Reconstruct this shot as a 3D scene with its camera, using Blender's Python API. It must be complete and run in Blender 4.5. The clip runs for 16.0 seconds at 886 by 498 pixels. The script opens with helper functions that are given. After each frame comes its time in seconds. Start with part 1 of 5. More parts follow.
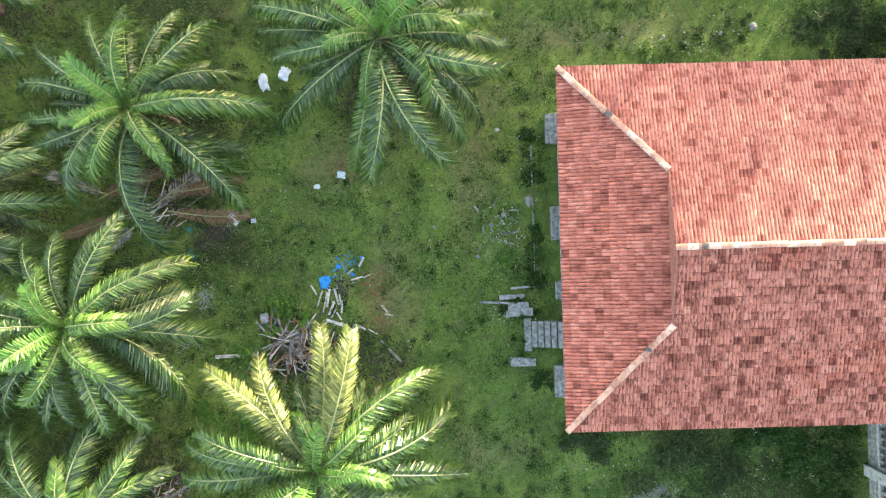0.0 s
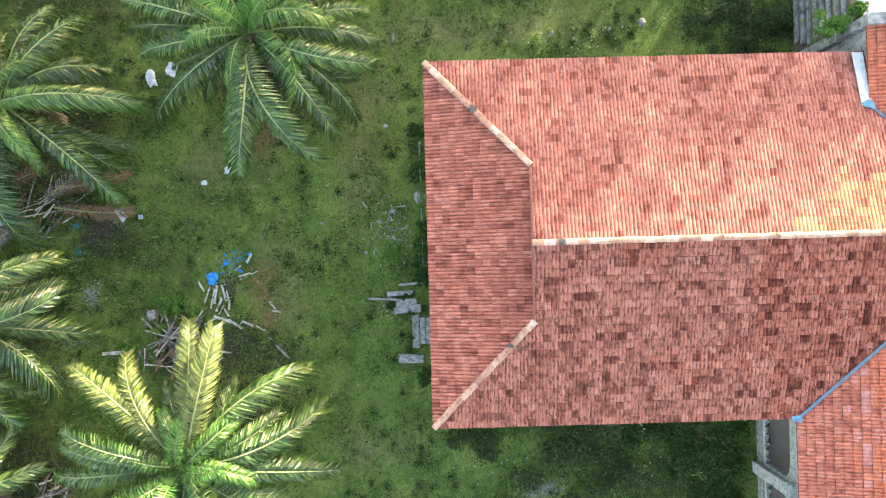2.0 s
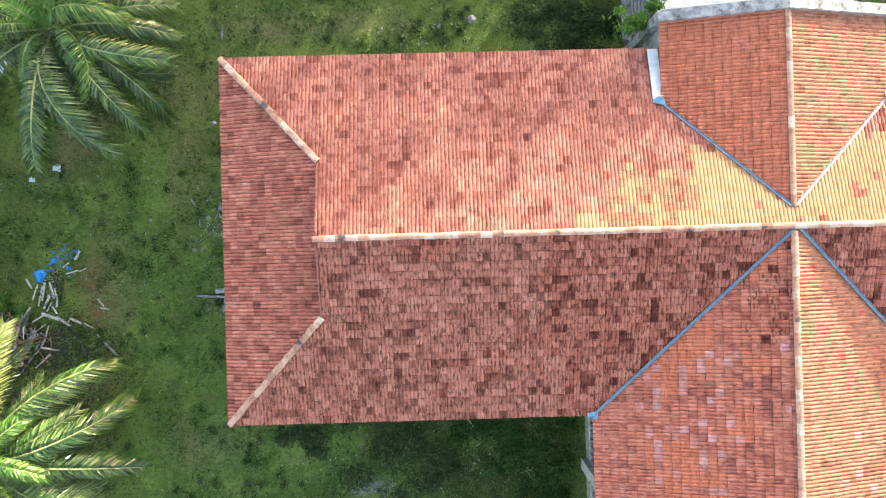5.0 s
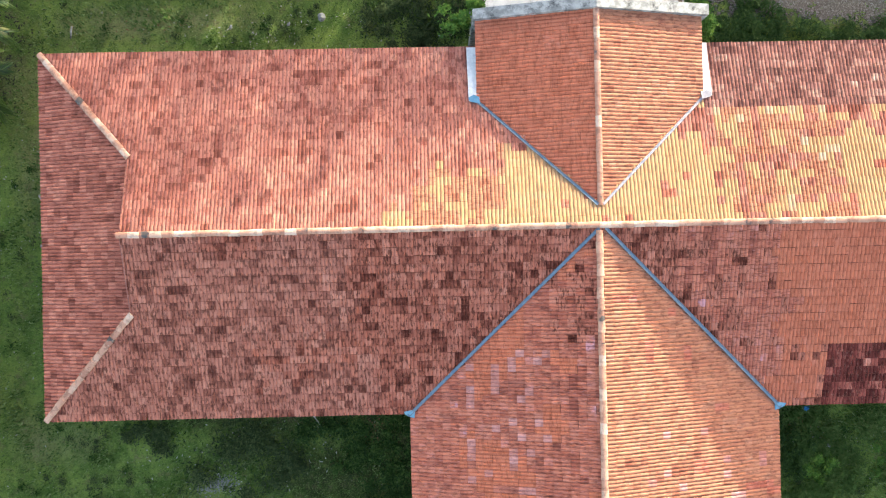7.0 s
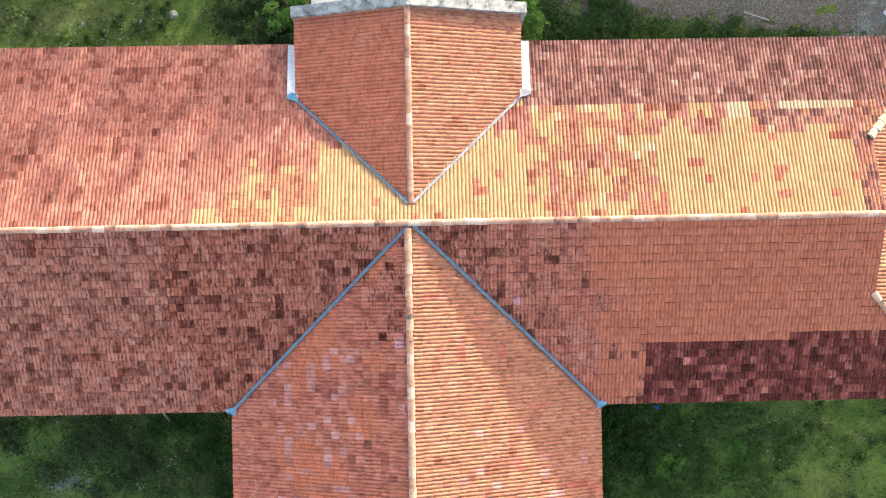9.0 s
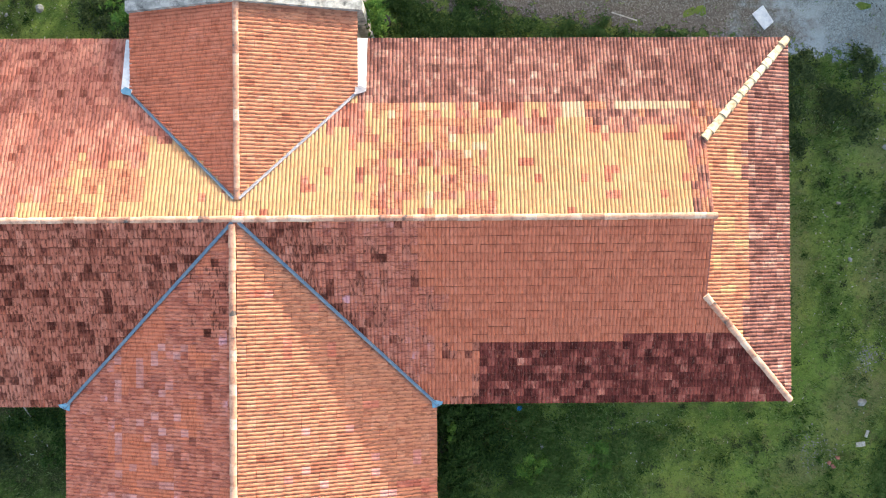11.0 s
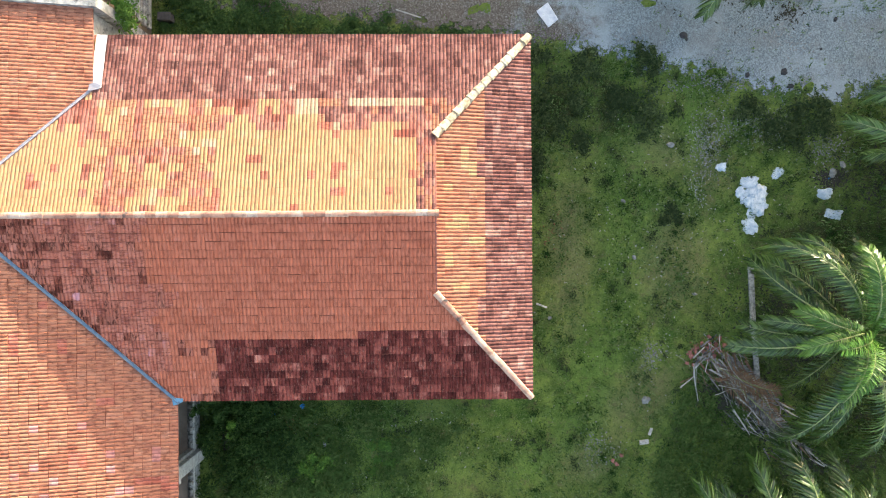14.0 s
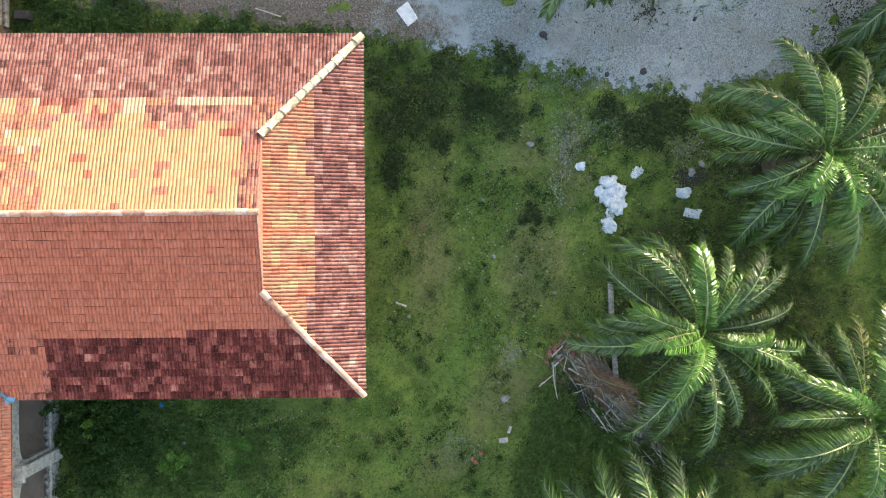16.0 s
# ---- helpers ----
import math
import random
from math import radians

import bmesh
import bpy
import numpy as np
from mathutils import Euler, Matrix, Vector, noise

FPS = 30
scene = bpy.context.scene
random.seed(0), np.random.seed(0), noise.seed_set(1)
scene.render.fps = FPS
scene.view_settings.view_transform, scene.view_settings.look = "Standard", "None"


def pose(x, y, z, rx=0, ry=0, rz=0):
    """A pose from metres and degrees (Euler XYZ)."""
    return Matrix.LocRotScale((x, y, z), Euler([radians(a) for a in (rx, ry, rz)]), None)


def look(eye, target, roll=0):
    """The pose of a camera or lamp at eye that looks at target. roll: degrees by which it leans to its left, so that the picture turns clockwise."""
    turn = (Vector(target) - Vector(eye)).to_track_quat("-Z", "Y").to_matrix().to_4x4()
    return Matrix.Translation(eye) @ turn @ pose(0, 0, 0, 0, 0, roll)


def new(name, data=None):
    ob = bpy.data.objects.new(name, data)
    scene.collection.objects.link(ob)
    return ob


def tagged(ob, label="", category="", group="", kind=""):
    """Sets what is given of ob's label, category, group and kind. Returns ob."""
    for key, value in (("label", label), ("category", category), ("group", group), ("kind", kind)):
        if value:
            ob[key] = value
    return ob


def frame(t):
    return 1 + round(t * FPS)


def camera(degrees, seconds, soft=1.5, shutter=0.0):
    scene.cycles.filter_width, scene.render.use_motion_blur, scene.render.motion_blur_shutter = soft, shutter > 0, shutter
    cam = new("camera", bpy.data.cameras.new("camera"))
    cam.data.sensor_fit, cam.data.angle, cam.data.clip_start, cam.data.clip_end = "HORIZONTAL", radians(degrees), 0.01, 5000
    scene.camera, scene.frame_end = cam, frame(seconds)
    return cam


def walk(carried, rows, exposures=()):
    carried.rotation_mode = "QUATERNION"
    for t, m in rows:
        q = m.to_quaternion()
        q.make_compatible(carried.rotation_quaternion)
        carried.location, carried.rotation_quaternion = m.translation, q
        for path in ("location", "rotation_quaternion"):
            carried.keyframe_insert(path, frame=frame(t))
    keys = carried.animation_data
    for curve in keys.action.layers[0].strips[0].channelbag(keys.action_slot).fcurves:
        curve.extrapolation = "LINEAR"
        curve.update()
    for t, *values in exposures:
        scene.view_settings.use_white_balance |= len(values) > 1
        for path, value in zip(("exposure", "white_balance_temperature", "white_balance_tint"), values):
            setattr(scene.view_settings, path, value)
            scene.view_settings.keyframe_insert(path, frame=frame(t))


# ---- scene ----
cam = camera(68.6, 16.0, soft=1.1)
ROWS = [
    (0, -26.922, 0.044, 31.544, -1.63, 0.30, 0.11),
    (0.5, -25.590, -0.040, 31.505, -1.63, 0.28, 0.05),
    (1, -24.241, -0.115, 31.476, -1.65, 0.25, 0.03),
    (1.5, -22.909, -0.164, 31.451, -1.67, 0.22, -0.00),
    (2, -21.584, -0.233, 31.443, -1.63, 0.21, -0.02),
    (2.5, -20.285, -0.302, 31.429, -1.60, 0.21, -0.02),
    (3, -18.990, -0.372, 31.430, -1.62, 0.22, -0.02),
    (3.5, -17.708, -0.415, 31.443, -1.60, 0.21, -0.08),
    (4, -16.396, -0.460, 31.429, -1.62, 0.19, -0.12),
    (6.5, -8.042, -0.800, 31.423, -1.56, 0.19, -0.18),
    (7, -6.076, -0.860, 31.426, -1.27, 0.20, -0.18),
    (7.5, -4.080, -0.926, 31.424, -1.21, 0.19, -0.15),
    (8, -2.275, -0.958, 31.413, -1.21, 0.17, -0.18),
    (8.5, -0.568, -1.006, 31.414, -1.14, 0.17, -0.19),
    (9, 1.110, -1.076, 31.433, -1.12, 0.17, -0.18),
    (11.5, 9.435, -1.286, 31.319, -0.36, 0.18, -0.07),
    (12, 11.210, -1.325, 31.329, -0.36, 0.17, -0.03),
    (12.5, 12.933, -1.337, 31.303, -0.41, 0.14, -0.05),
    (13, 14.669, -1.355, 31.294, -0.39, 0.13, -0.07),
    (13.5, 16.386, -1.386, 31.318, -0.39, 0.11, -0.10),
    (14, 18.088, -1.382, 31.320, -0.40, 0.07, -0.17),
    (14.5, 19.777, -1.378, 31.317, -0.41, 0.04, -0.25),
    (15, 21.470, -1.399, 31.330, -0.39, -0.02, -0.32),
    (15.5, 23.167, -1.389, 31.377, -0.40, -0.07, -0.39),
    (16, 24.707, -1.393, 31.406, -0.38, -0.09, -0.43),
]
walk(cam, [(t, pose(x, y, z, pitch, roll, yaw)) for t, x, y, z, yaw, pitch, roll in ROWS], exposures=[(t, e, k, 14) for t, e, k in ((0.0, 3.41, 6720), (2.0, 3.29, 6690), (4.0, 3.12, 6650), (6.5, 2.8, 6620), (9.0, 2.64, 6600), (12.5, 2.63, 6560), (16.0, 2.65, 6510))])

# ---- light: low warm sun from the north-north-east, clear sky overhead ----
SUN_AZ, SUN_EL = radians(33), radians(6.9)
world = bpy.data.worlds.new("sky")
scene.world = world
world.use_nodes = True
sky = world.node_tree.nodes.new("ShaderNodeTexSky")
sky.sky_type, sky.sun_disc = "NISHITA", False
sky.sun_elevation, sky.sun_rotation = SUN_EL, SUN_AZ
sky.dust_density, sky.ozone_density = 2.0, 0.6
background = world.node_tree.nodes["Background"]
background.inputs["Strength"].default_value = 0.15
world.node_tree.links.new(sky.outputs[0], background.inputs["Color"])
sun_data = bpy.data.lights.new("sun", "SUN")
sun_data.energy, sun_data.angle, sun_data.color = 2.45, radians(0.6), (1.0, 0.98, 0.76)
sun = new("sun", sun_data)
sun_way = Vector((math.sin(SUN_AZ) * math.cos(SUN_EL), math.cos(SUN_AZ) * math.cos(SUN_EL), math.sin(SUN_EL)))
sun.matrix_world = look(sun_way * 100, (0, 0, 0))


# ---- materials ----
def ramp_node(nt, stops):
    r = nt.nodes.new("ShaderNodeValToRGB")
    while len(r.color_ramp.elements) < len(stops):
        r.color_ramp.elements.new(0.5)
    for e, (p, c) in zip(r.color_ramp.elements, stops):
        e.position, e.color = p, (*c, 1)
    return r


class Mat:
    """A small node-material builder."""

    def __init__(self, name, rough=0.8, metal=0.0, spec=0.4):
        self.m = bpy.data.materials.new(name)
        self.m.use_nodes = True
        self.nt = self.m.node_tree
        self.b = self.nt.nodes["Principled BSDF"]
        self.b.inputs["Roughness"].default_value = rough
        self.b.inputs["Metallic"].default_value = metal
        self.b.inputs["Specular IOR Level"].default_value = spec
        self.pos = self.nt.nodes.new("ShaderNodeNewGeometry").outputs["Position"]

    def link(self, a, b):
        self.nt.links.new(a, b)

    def noise(self, scale, detail=4, rough=0.6, stretch=None, vec=None):
        n = self.nt.nodes.new("ShaderNodeTexNoise")
        n.inputs["Scale"].default_value, n.inputs["Detail"].default_value, n.inputs["Roughness"].default_value = scale, detail, rough
        v = vec or self.pos
        if stretch:
            mp = self.nt.nodes.new("ShaderNodeMapping")
            mp.inputs["Scale"].default_value = stretch
            self.link(v, mp.inputs["Vector"])
            v = mp.outputs["Vector"]
        self.link(v, n.inputs["Vector"])
        return n.outputs["Fac"]

    def voronoi(self, scale, feature="F1"):
        n = self.nt.nodes.new("ShaderNodeTexVoronoi")
        n.feature = feature
        n.inputs["Scale"].default_value = scale
        self.link(self.pos, n.inputs["Vector"])
        return n

    def math(self, op, a, b=0.5, clamp=False):
        n = self.nt.nodes.new("ShaderNodeMath")
        n.operation, n.use_clamp = op, clamp
        for i, v in enumerate((a, b)):
            if isinstance(v, (int, float)):
                n.inputs[i].default_value = v
            else:
                self.link(v, n.inputs[i])
        return n.outputs[0]

    def ramp(self, fac, stops):
        r = ramp_node(self.nt, stops)
        self.link(fac, r.inputs[0])
        return r.outputs["Color"]

    def step(self, fac, lo, hi):
        n = self.nt.nodes.new("ShaderNodeMapRange")
        n.interpolation_type = "SMOOTHSTEP"
        n.inputs["From Min"].default_value, n.inputs["From Max"].default_value = lo, hi
        self.link(fac, n.inputs["Value"])
        return n.outputs["Result"]

    def mix(self, fac, a, b, mode="MIX"):
        n = self.nt.nodes.new("ShaderNodeMix")
        n.data_type, n.blend_type = "RGBA", mode
        for s, v in ((n.inputs[0], fac), (n.inputs[6], a), (n.inputs[7], b)):
            if isinstance(v, (int, float)):
                s.default_value = v
            elif isinstance(v, tuple):
                s.default_value = (*v, 1)
            else:
                self.link(v, s)
        return n.outputs[2]

    def each(self):
        """A random number of each loose piece, joined or single."""
        g = self.nt.nodes.new("ShaderNodeNewGeometry")
        o = self.nt.nodes.new("ShaderNodeObjectInfo")
        return self.math("FRACT", self.math("ADD", g.outputs["Random Per Island"], o.outputs["Random"]))

    def bump(self, height, strength=0.4, distance=0.02):
        n = self.nt.nodes.new("ShaderNodeBump")
        n.inputs["Strength"].default_value, n.inputs["Distance"].default_value = strength, distance
        self.link(height, n.inputs["Height"])
        self.link(n.outputs[0], self.b.inputs["Normal"])

    def colour(self, c):
        if isinstance(c, tuple):
            self.b.inputs["Base Color"].default_value = (*c, 1)
        else:
            self.link(c, self.b.inputs["Base Color"])
        return self


def tile_material(name, stops, patch=0.35, grime=0.5, spread=0.7, flow=(1, 1, 1)):
    """Fired roof tile: one tone a tile, drifting in patches, with soot runs along the rolls and lichen."""
    m = Mat(name, rough=0.9, spec=0.06)
    drift = m.math("MULTIPLY", m.math("SUBTRACT", m.noise(0.45, 3), 0.5), patch * 2)
    clump = m.math("MULTIPLY", m.math("SUBTRACT", m.noise(1.9, 3, 0.6, stretch=(1, 1, 0.2)), 0.5), 0.9)
    tone = m.math("ADD", m.math("ADD", m.math("MULTIPLY", m.each(), spread), 0.5 - spread / 2), m.math("ADD", drift, clump), clamp=True)
    c = m.ramp(tone, stops)
    soot = tuple(0.42 * v for v in stops[0][1])
    c = m.mix(m.math("MULTIPLY", m.step(m.noise(2.2, 6, 0.7), 0.52, 0.8), grime), c, soot)
    c = m.mix(m.math("MULTIPLY", m.step(m.noise(5.2, 4, 0.65, stretch=flow), 0.5, 0.6), min(1, 0.2 + 1.1 * grime)), c, soot)
    c = m.mix(m.math("MULTIPLY", m.step(m.noise(9, 3, stretch=flow), 0.55, 0.72), 0.22), c, tuple(min(0.62, 1.25 * v + 0.03) for v in stops[-1][1]))
    c = m.mix(m.math("MULTIPLY", m.step(m.noise(60, 2), 0.5, 0.75), 0.15), c, soot)
    m.bump(m.noise(90, 3), 0.3, 0.004)
    return m.colour(c).m


def mottled(name, a, b, scale=3.0, rough=0.85, stain=(0.05, 0.05, 0.045), stain_amount=0.5, fine=40):
    """A rough surface of two tones with stains and fine relief."""
    m = Mat(name, rough=rough, spec=0.3)
    c = m.mix(m.step(m.noise(scale, 5), 0.35, 0.65), a, b)
    c = m.mix(m.math("MULTIPLY", m.step(m.noise(scale * 0.7, 8, 0.75), 0.5, 0.68), stain_amount), c, stain)
    c = m.mix(m.math("MULTIPLY", m.step(m.noise(fine, 3), 0.45, 0.8), 0.3), c, tuple(x * 0.5 for x in a))
    m.bump(m.noise(fine, 4), 0.5, 0.01)
    return m.colour(c).m


ACROSS, ALONG = (2.2, 0.75, 0.75), (0.75, 2.2, 0.75)     # soot runs down north or south slopes, and down east or west ones
TILE_RED = tile_material("weathered_red_tile", [(0.0, (0.182, 0.0589, 0.0446)), (0.14, (0.278, 0.095, 0.0731)), (0.35, (0.384, 0.147, 0.114)), (0.7, (0.432, 0.176, 0.138)), (1.0, (0.518, 0.237, 0.18))], 0.25, 0.34, 0.75, ACROSS)
TILE_BROWN = tile_material("weathered_brown_tile", [(0.0, (0.0864, 0.023, 0.0169)), (0.16, (0.202, 0.0595, 0.0423)), (0.4, (0.355, 0.117, 0.0818)), (0.75, (0.422, 0.151, 0.108)), (1.0, (0.509, 0.202, 0.149))], 0.22, 0.5, 0.8, ACROSS)
TILE_FADED = tile_material("faded_brown_tile", [(0.0, (0.112, 0.0346, 0.0266)), (0.16, (0.223, 0.0768, 0.057)), (0.4, (0.369, 0.137, 0.101)), (0.75, (0.427, 0.168, 0.125)), (1.0, (0.504, 0.216, 0.162))], 0.2, 0.45, 0.78, ACROSS)
TILE_ORANGE = tile_material("orange_tile", [(0.0, (0.42, 0.124, 0.0744)), (0.4, (0.492, 0.154, 0.0942)), (0.8, (0.524, 0.17, 0.106)), (1.0, (0.567, 0.209, 0.149))], 0.2, 0.2, 0.6, ACROSS)
TILE_MAROON = tile_material("dark_maroon_tile", [(0.0, (0.0582, 0.0142, 0.0129)), (0.5, (0.169, 0.0401, 0.0336)), (0.82, (0.323, 0.0905, 0.0712)), (0.95, (0.543, 0.207, 0.154)), (1.0, (0.647, 0.285, 0.219))], 0.2, 0.32, 0.7, ACROSS)
TILE_MIXED = tile_material("mixed_orange_tile", [(0.0, (0.246, 0.0743, 0.0564)), (0.3, (0.432, 0.137, 0.094)), (0.78, (0.503, 0.18, 0.125)), (0.95, (0.525, 0.207, 0.176)), (1.0, (0.566, 0.273, 0.301))], 0.3, 0.3, 0.7, ALONG)
TILE_WORN = tile_material("worn_maroon_tile", [(0.0, (0.101, 0.0412, 0.037)), (0.35, (0.202, 0.0846, 0.0739)), (0.75, (0.295, 0.135, 0.114)), (0.93, (0.388, 0.213, 0.175)), (1.0, (0.472, 0.317, 0.271))], 0.2, 0.3)
# orange tile with the yellow of the low sun put into its colour
TILE_SUNLIT = tile_material("sunlit_orange_tile", [(0.0, (0.402, 0.209, 0.116)), (0.4, (0.453, 0.261, 0.142)), (0.8, (0.472, 0.287, 0.161)), (1.0, (0.503, 0.326, 0.203))], 0.2, 0.1, 0.6, ACROSS)
TILE_LILAC = tile_material("faded_lilac_tile", [(0.0, (0.4, 0.162, 0.136)), (0.5, (0.48, 0.209, 0.187)), (1.0, (0.56, 0.285, 0.272))], 0.2, 0.15)
TILE_PALE = tile_material("pale_cream_tile", [(0.0, (0.42, 0.27, 0.18)), (0.5, (0.48, 0.33, 0.22)), (1.0, (0.52, 0.38, 0.27))], 0.2, 0.1)
TILE_CLAY = tile_material("dull_red_tile", [(0.0, (0.17, 0.0504, 0.0381)), (0.25, (0.329, 0.11, 0.0818)), (0.65, (0.445, 0.157, 0.116)), (1.0, (0.551, 0.224, 0.168))], 0.2, 0.2, 0.7, ALONG)
# faded orange for east slopes, paler still to carry some of their sunlight
TILE_PEACH = tile_material("faded_sunlit_peach_tile", [(0.0, (0.245, 0.0885, 0.0592)), (0.2, (0.411, 0.166, 0.107)), (0.75, (0.46, 0.199, 0.125)), (1.0, (0.499, 0.243, 0.167))], 0.3, 0.3, 0.7, ALONG)
TILES = [TILE_RED, TILE_BROWN, TILE_ORANGE, TILE_MAROON, TILE_MIXED, TILE_WORN, TILE_SUNLIT, TILE_LILAC, TILE_PALE, TILE_CLAY, TILE_PEACH, TILE_FADED]
UNDERLAY = mottled("roof_underlay", (0.26, 0.085, 0.055), (0.2, 0.065, 0.044), stain=(0.12, 0.04, 0.03))
CAP = tile_material("ridge_mortar_tile", [(0.0, (0.103, 0.091, 0.0914)), (0.05, (0.35, 0.173, 0.131)), (0.3, (0.453, 0.237, 0.174)), (0.6, (0.515, 0.3, 0.226)), (0.85, (0.556, 0.364, 0.287)), (1.0, (0.597, 0.437, 0.365))], 0.1, 0.12, 0.95)
PLASTER = mottled("stained_plaster", (0.5, 0.5, 0.49), (0.34, 0.34, 0.335), 4.5, stain=(0.06, 0.06, 0.06), stain_amount=0.9)
PARAPET = mottled("blackened_plaster", (0.4, 0.4, 0.41), (0.2, 0.205, 0.21), 3.5, stain=(0.045, 0.045, 0.05), stain_amount=0.95)
LIMEWASH = mottled("stained_limewash", (0.72, 0.72, 0.73), (0.6, 0.6, 0.6), 1.2, stain=(0.05, 0.05, 0.055), stain_amount=0.7)
CONCRETE = mottled("weathered_concrete", (0.34, 0.34, 0.33), (0.17, 0.175, 0.17), 6, stain=(0.03, 0.042, 0.02), stain_amount=1.0)
FLOORTILE = mottled("brown_floor", (0.45, 0.37, 0.3), (0.38, 0.31, 0.25), 1.2, stain_amount=0.3)
INNER = mottled("brown_inner_wall", (0.2, 0.15, 0.11), (0.15, 0.11, 0.085), 1.5)
MORTAR = mottled("lilac_grey_mortar", (0.33, 0.32, 0.37), (0.26, 0.25, 0.3), 4, stain=(0.14, 0.16, 0.22), stain_amount=0.5)
BLUE = mottled("blue_flashing", (0.085, 0.14, 0.215), (0.13, 0.185, 0.25), 5, rough=0.6, stain=(0.2, 0.2, 0.22), stain_amount=0.5)
CYAN = mottled("pale_blue_sheet", (0.1, 0.26, 0.4), (0.16, 0.32, 0.46), 5, rough=0.5, stain=(0.3, 0.33, 0.36), stain_amount=0.4)
WHITE = mottled("white_flashing", (0.74, 0.75, 0.78), (0.6, 0.62, 0.67), 4, rough=0.5, stain=(0.25, 0.32, 0.44), stain_amount=0.45)
WOOD = mottled("grey_dead_wood", (0.3, 0.29, 0.28), (0.09, 0.085, 0.08), 3, stain_amount=0.4)
PALEWOOD = mottled("pale_split_wood", (0.52, 0.5, 0.46), (0.36, 0.33, 0.29), 6, stain_amount=0.3)
STRAW = mottled("dry_frond", (0.25, 0.145, 0.085), (0.15, 0.095, 0.062), 6, stain_amount=0.3)
BARK = mottled("palm_bark", (0.13, 0.1, 0.08), (0.08, 0.06, 0.05), 6)
BRICK = mottled("broken_brick", (0.38, 0.16, 0.13), (0.26, 0.1, 0.08), 8, stain_amount=0.6)
STONE = mottled("grey_stone", (0.3, 0.29, 0.28), (0.2, 0.2, 0.19), 8)
DARKSTONE = mottled("dark_stone", (0.06, 0.058, 0.06), (0.035, 0.035, 0.04), 8)
BAG = mottled("white_plastic_bag", (0.66, 0.69, 0.72), (0.42, 0.5, 0.58), 5, rough=0.35, stain=(0.13, 0.26, 0.42), stain_amount=0.7)
BLUEPLASTIC = mottled("bright_blue_plastic", (0.012, 0.2, 0.58), (0.02, 0.27, 0.62), 9, rough=0.4, stain=(0.03, 0.1, 0.3), stain_amount=0.3)


def leaf_material(name, dark, light, tip, rough=0.38, spec=0.4):
    m = Mat(name, rough=rough, spec=spec)
    c = m.ramp(m.each(), [(0.0, dark), (0.6, light), (1.0, tip)])
    c = m.mix(m.math("MULTIPLY", m.step(m.noise(1.2, 3), 0.5, 0.75), 0.3), c, tip)
    each_leaf = m.nt.nodes.new("ShaderNodeObjectInfo").outputs["Random"]
    c = m.mix(m.math("MULTIPLY", each_leaf, 0.55), c, dark)
    m.colour(c)
    t = m.nt.nodes.new("ShaderNodeBsdfTranslucent")
    m.link(c, t.inputs["Color"])
    s = m.nt.nodes.new("ShaderNodeMixShader")
    s.inputs[0].default_value = 0.18
    m.link(m.b.outputs[0], s.inputs[1])
    m.link(t.outputs[0], s.inputs[2])
    m.link(s.outputs[0], m.nt.nodes["Material Output"].inputs["Surface"])
    return m.m


FROND = leaf_material("green_frond", (0.011, 0.034, 0.006), (0.066, 0.14, 0.02), (0.19, 0.29, 0.08), 0.3, 0.65)
FROND_MID = leaf_material("mid_frond", (0.035, 0.095, 0.013), (0.1, 0.2, 0.028), (0.22, 0.34, 0.08), 0.34, 0.5)
FROND_YELLOW = leaf_material("yellowing_frond", (0.06, 0.095, 0.022), (0.145, 0.175, 0.042), (0.25, 0.25, 0.09))
FROND_NEW = leaf_material("fresh_frond", (0.07, 0.18, 0.03), (0.13, 0.28, 0.045), (0.2, 0.34, 0.07))
RACHIS = mottled("frond_stalk", (0.2, 0.26, 0.1), (0.3, 0.3, 0.14), 4, rough=0.5, stain_amount=0.2)
WEED = leaf_material("weed_leaf", (0.03, 0.07, 0.018), (0.065, 0.13, 0.03), (0.12, 0.19, 0.05), 0.6, 0.15)
MOSS = leaf_material("moss_leaf", (0.05, 0.1, 0.022), (0.105, 0.172, 0.042), (0.2, 0.25, 0.085), 0.7, 0.1)
CREEPER = leaf_material("creeper_leaf", (0.016, 0.04, 0.01), (0.055, 0.115, 0.024), (0.14, 0.22, 0.055), 0.6, 0.12)
BUSH = leaf_material("dark_bush_leaf", (0.026, 0.046, 0.016), (0.068, 0.102, 0.032), (0.15, 0.19, 0.072), 0.6, 0.15)
BRIGHTBUSH = leaf_material("bright_bush_leaf", (0.07, 0.16, 0.03), (0.13, 0.26, 0.04), (0.22, 0.34, 0.06), 0.55, 0.15)


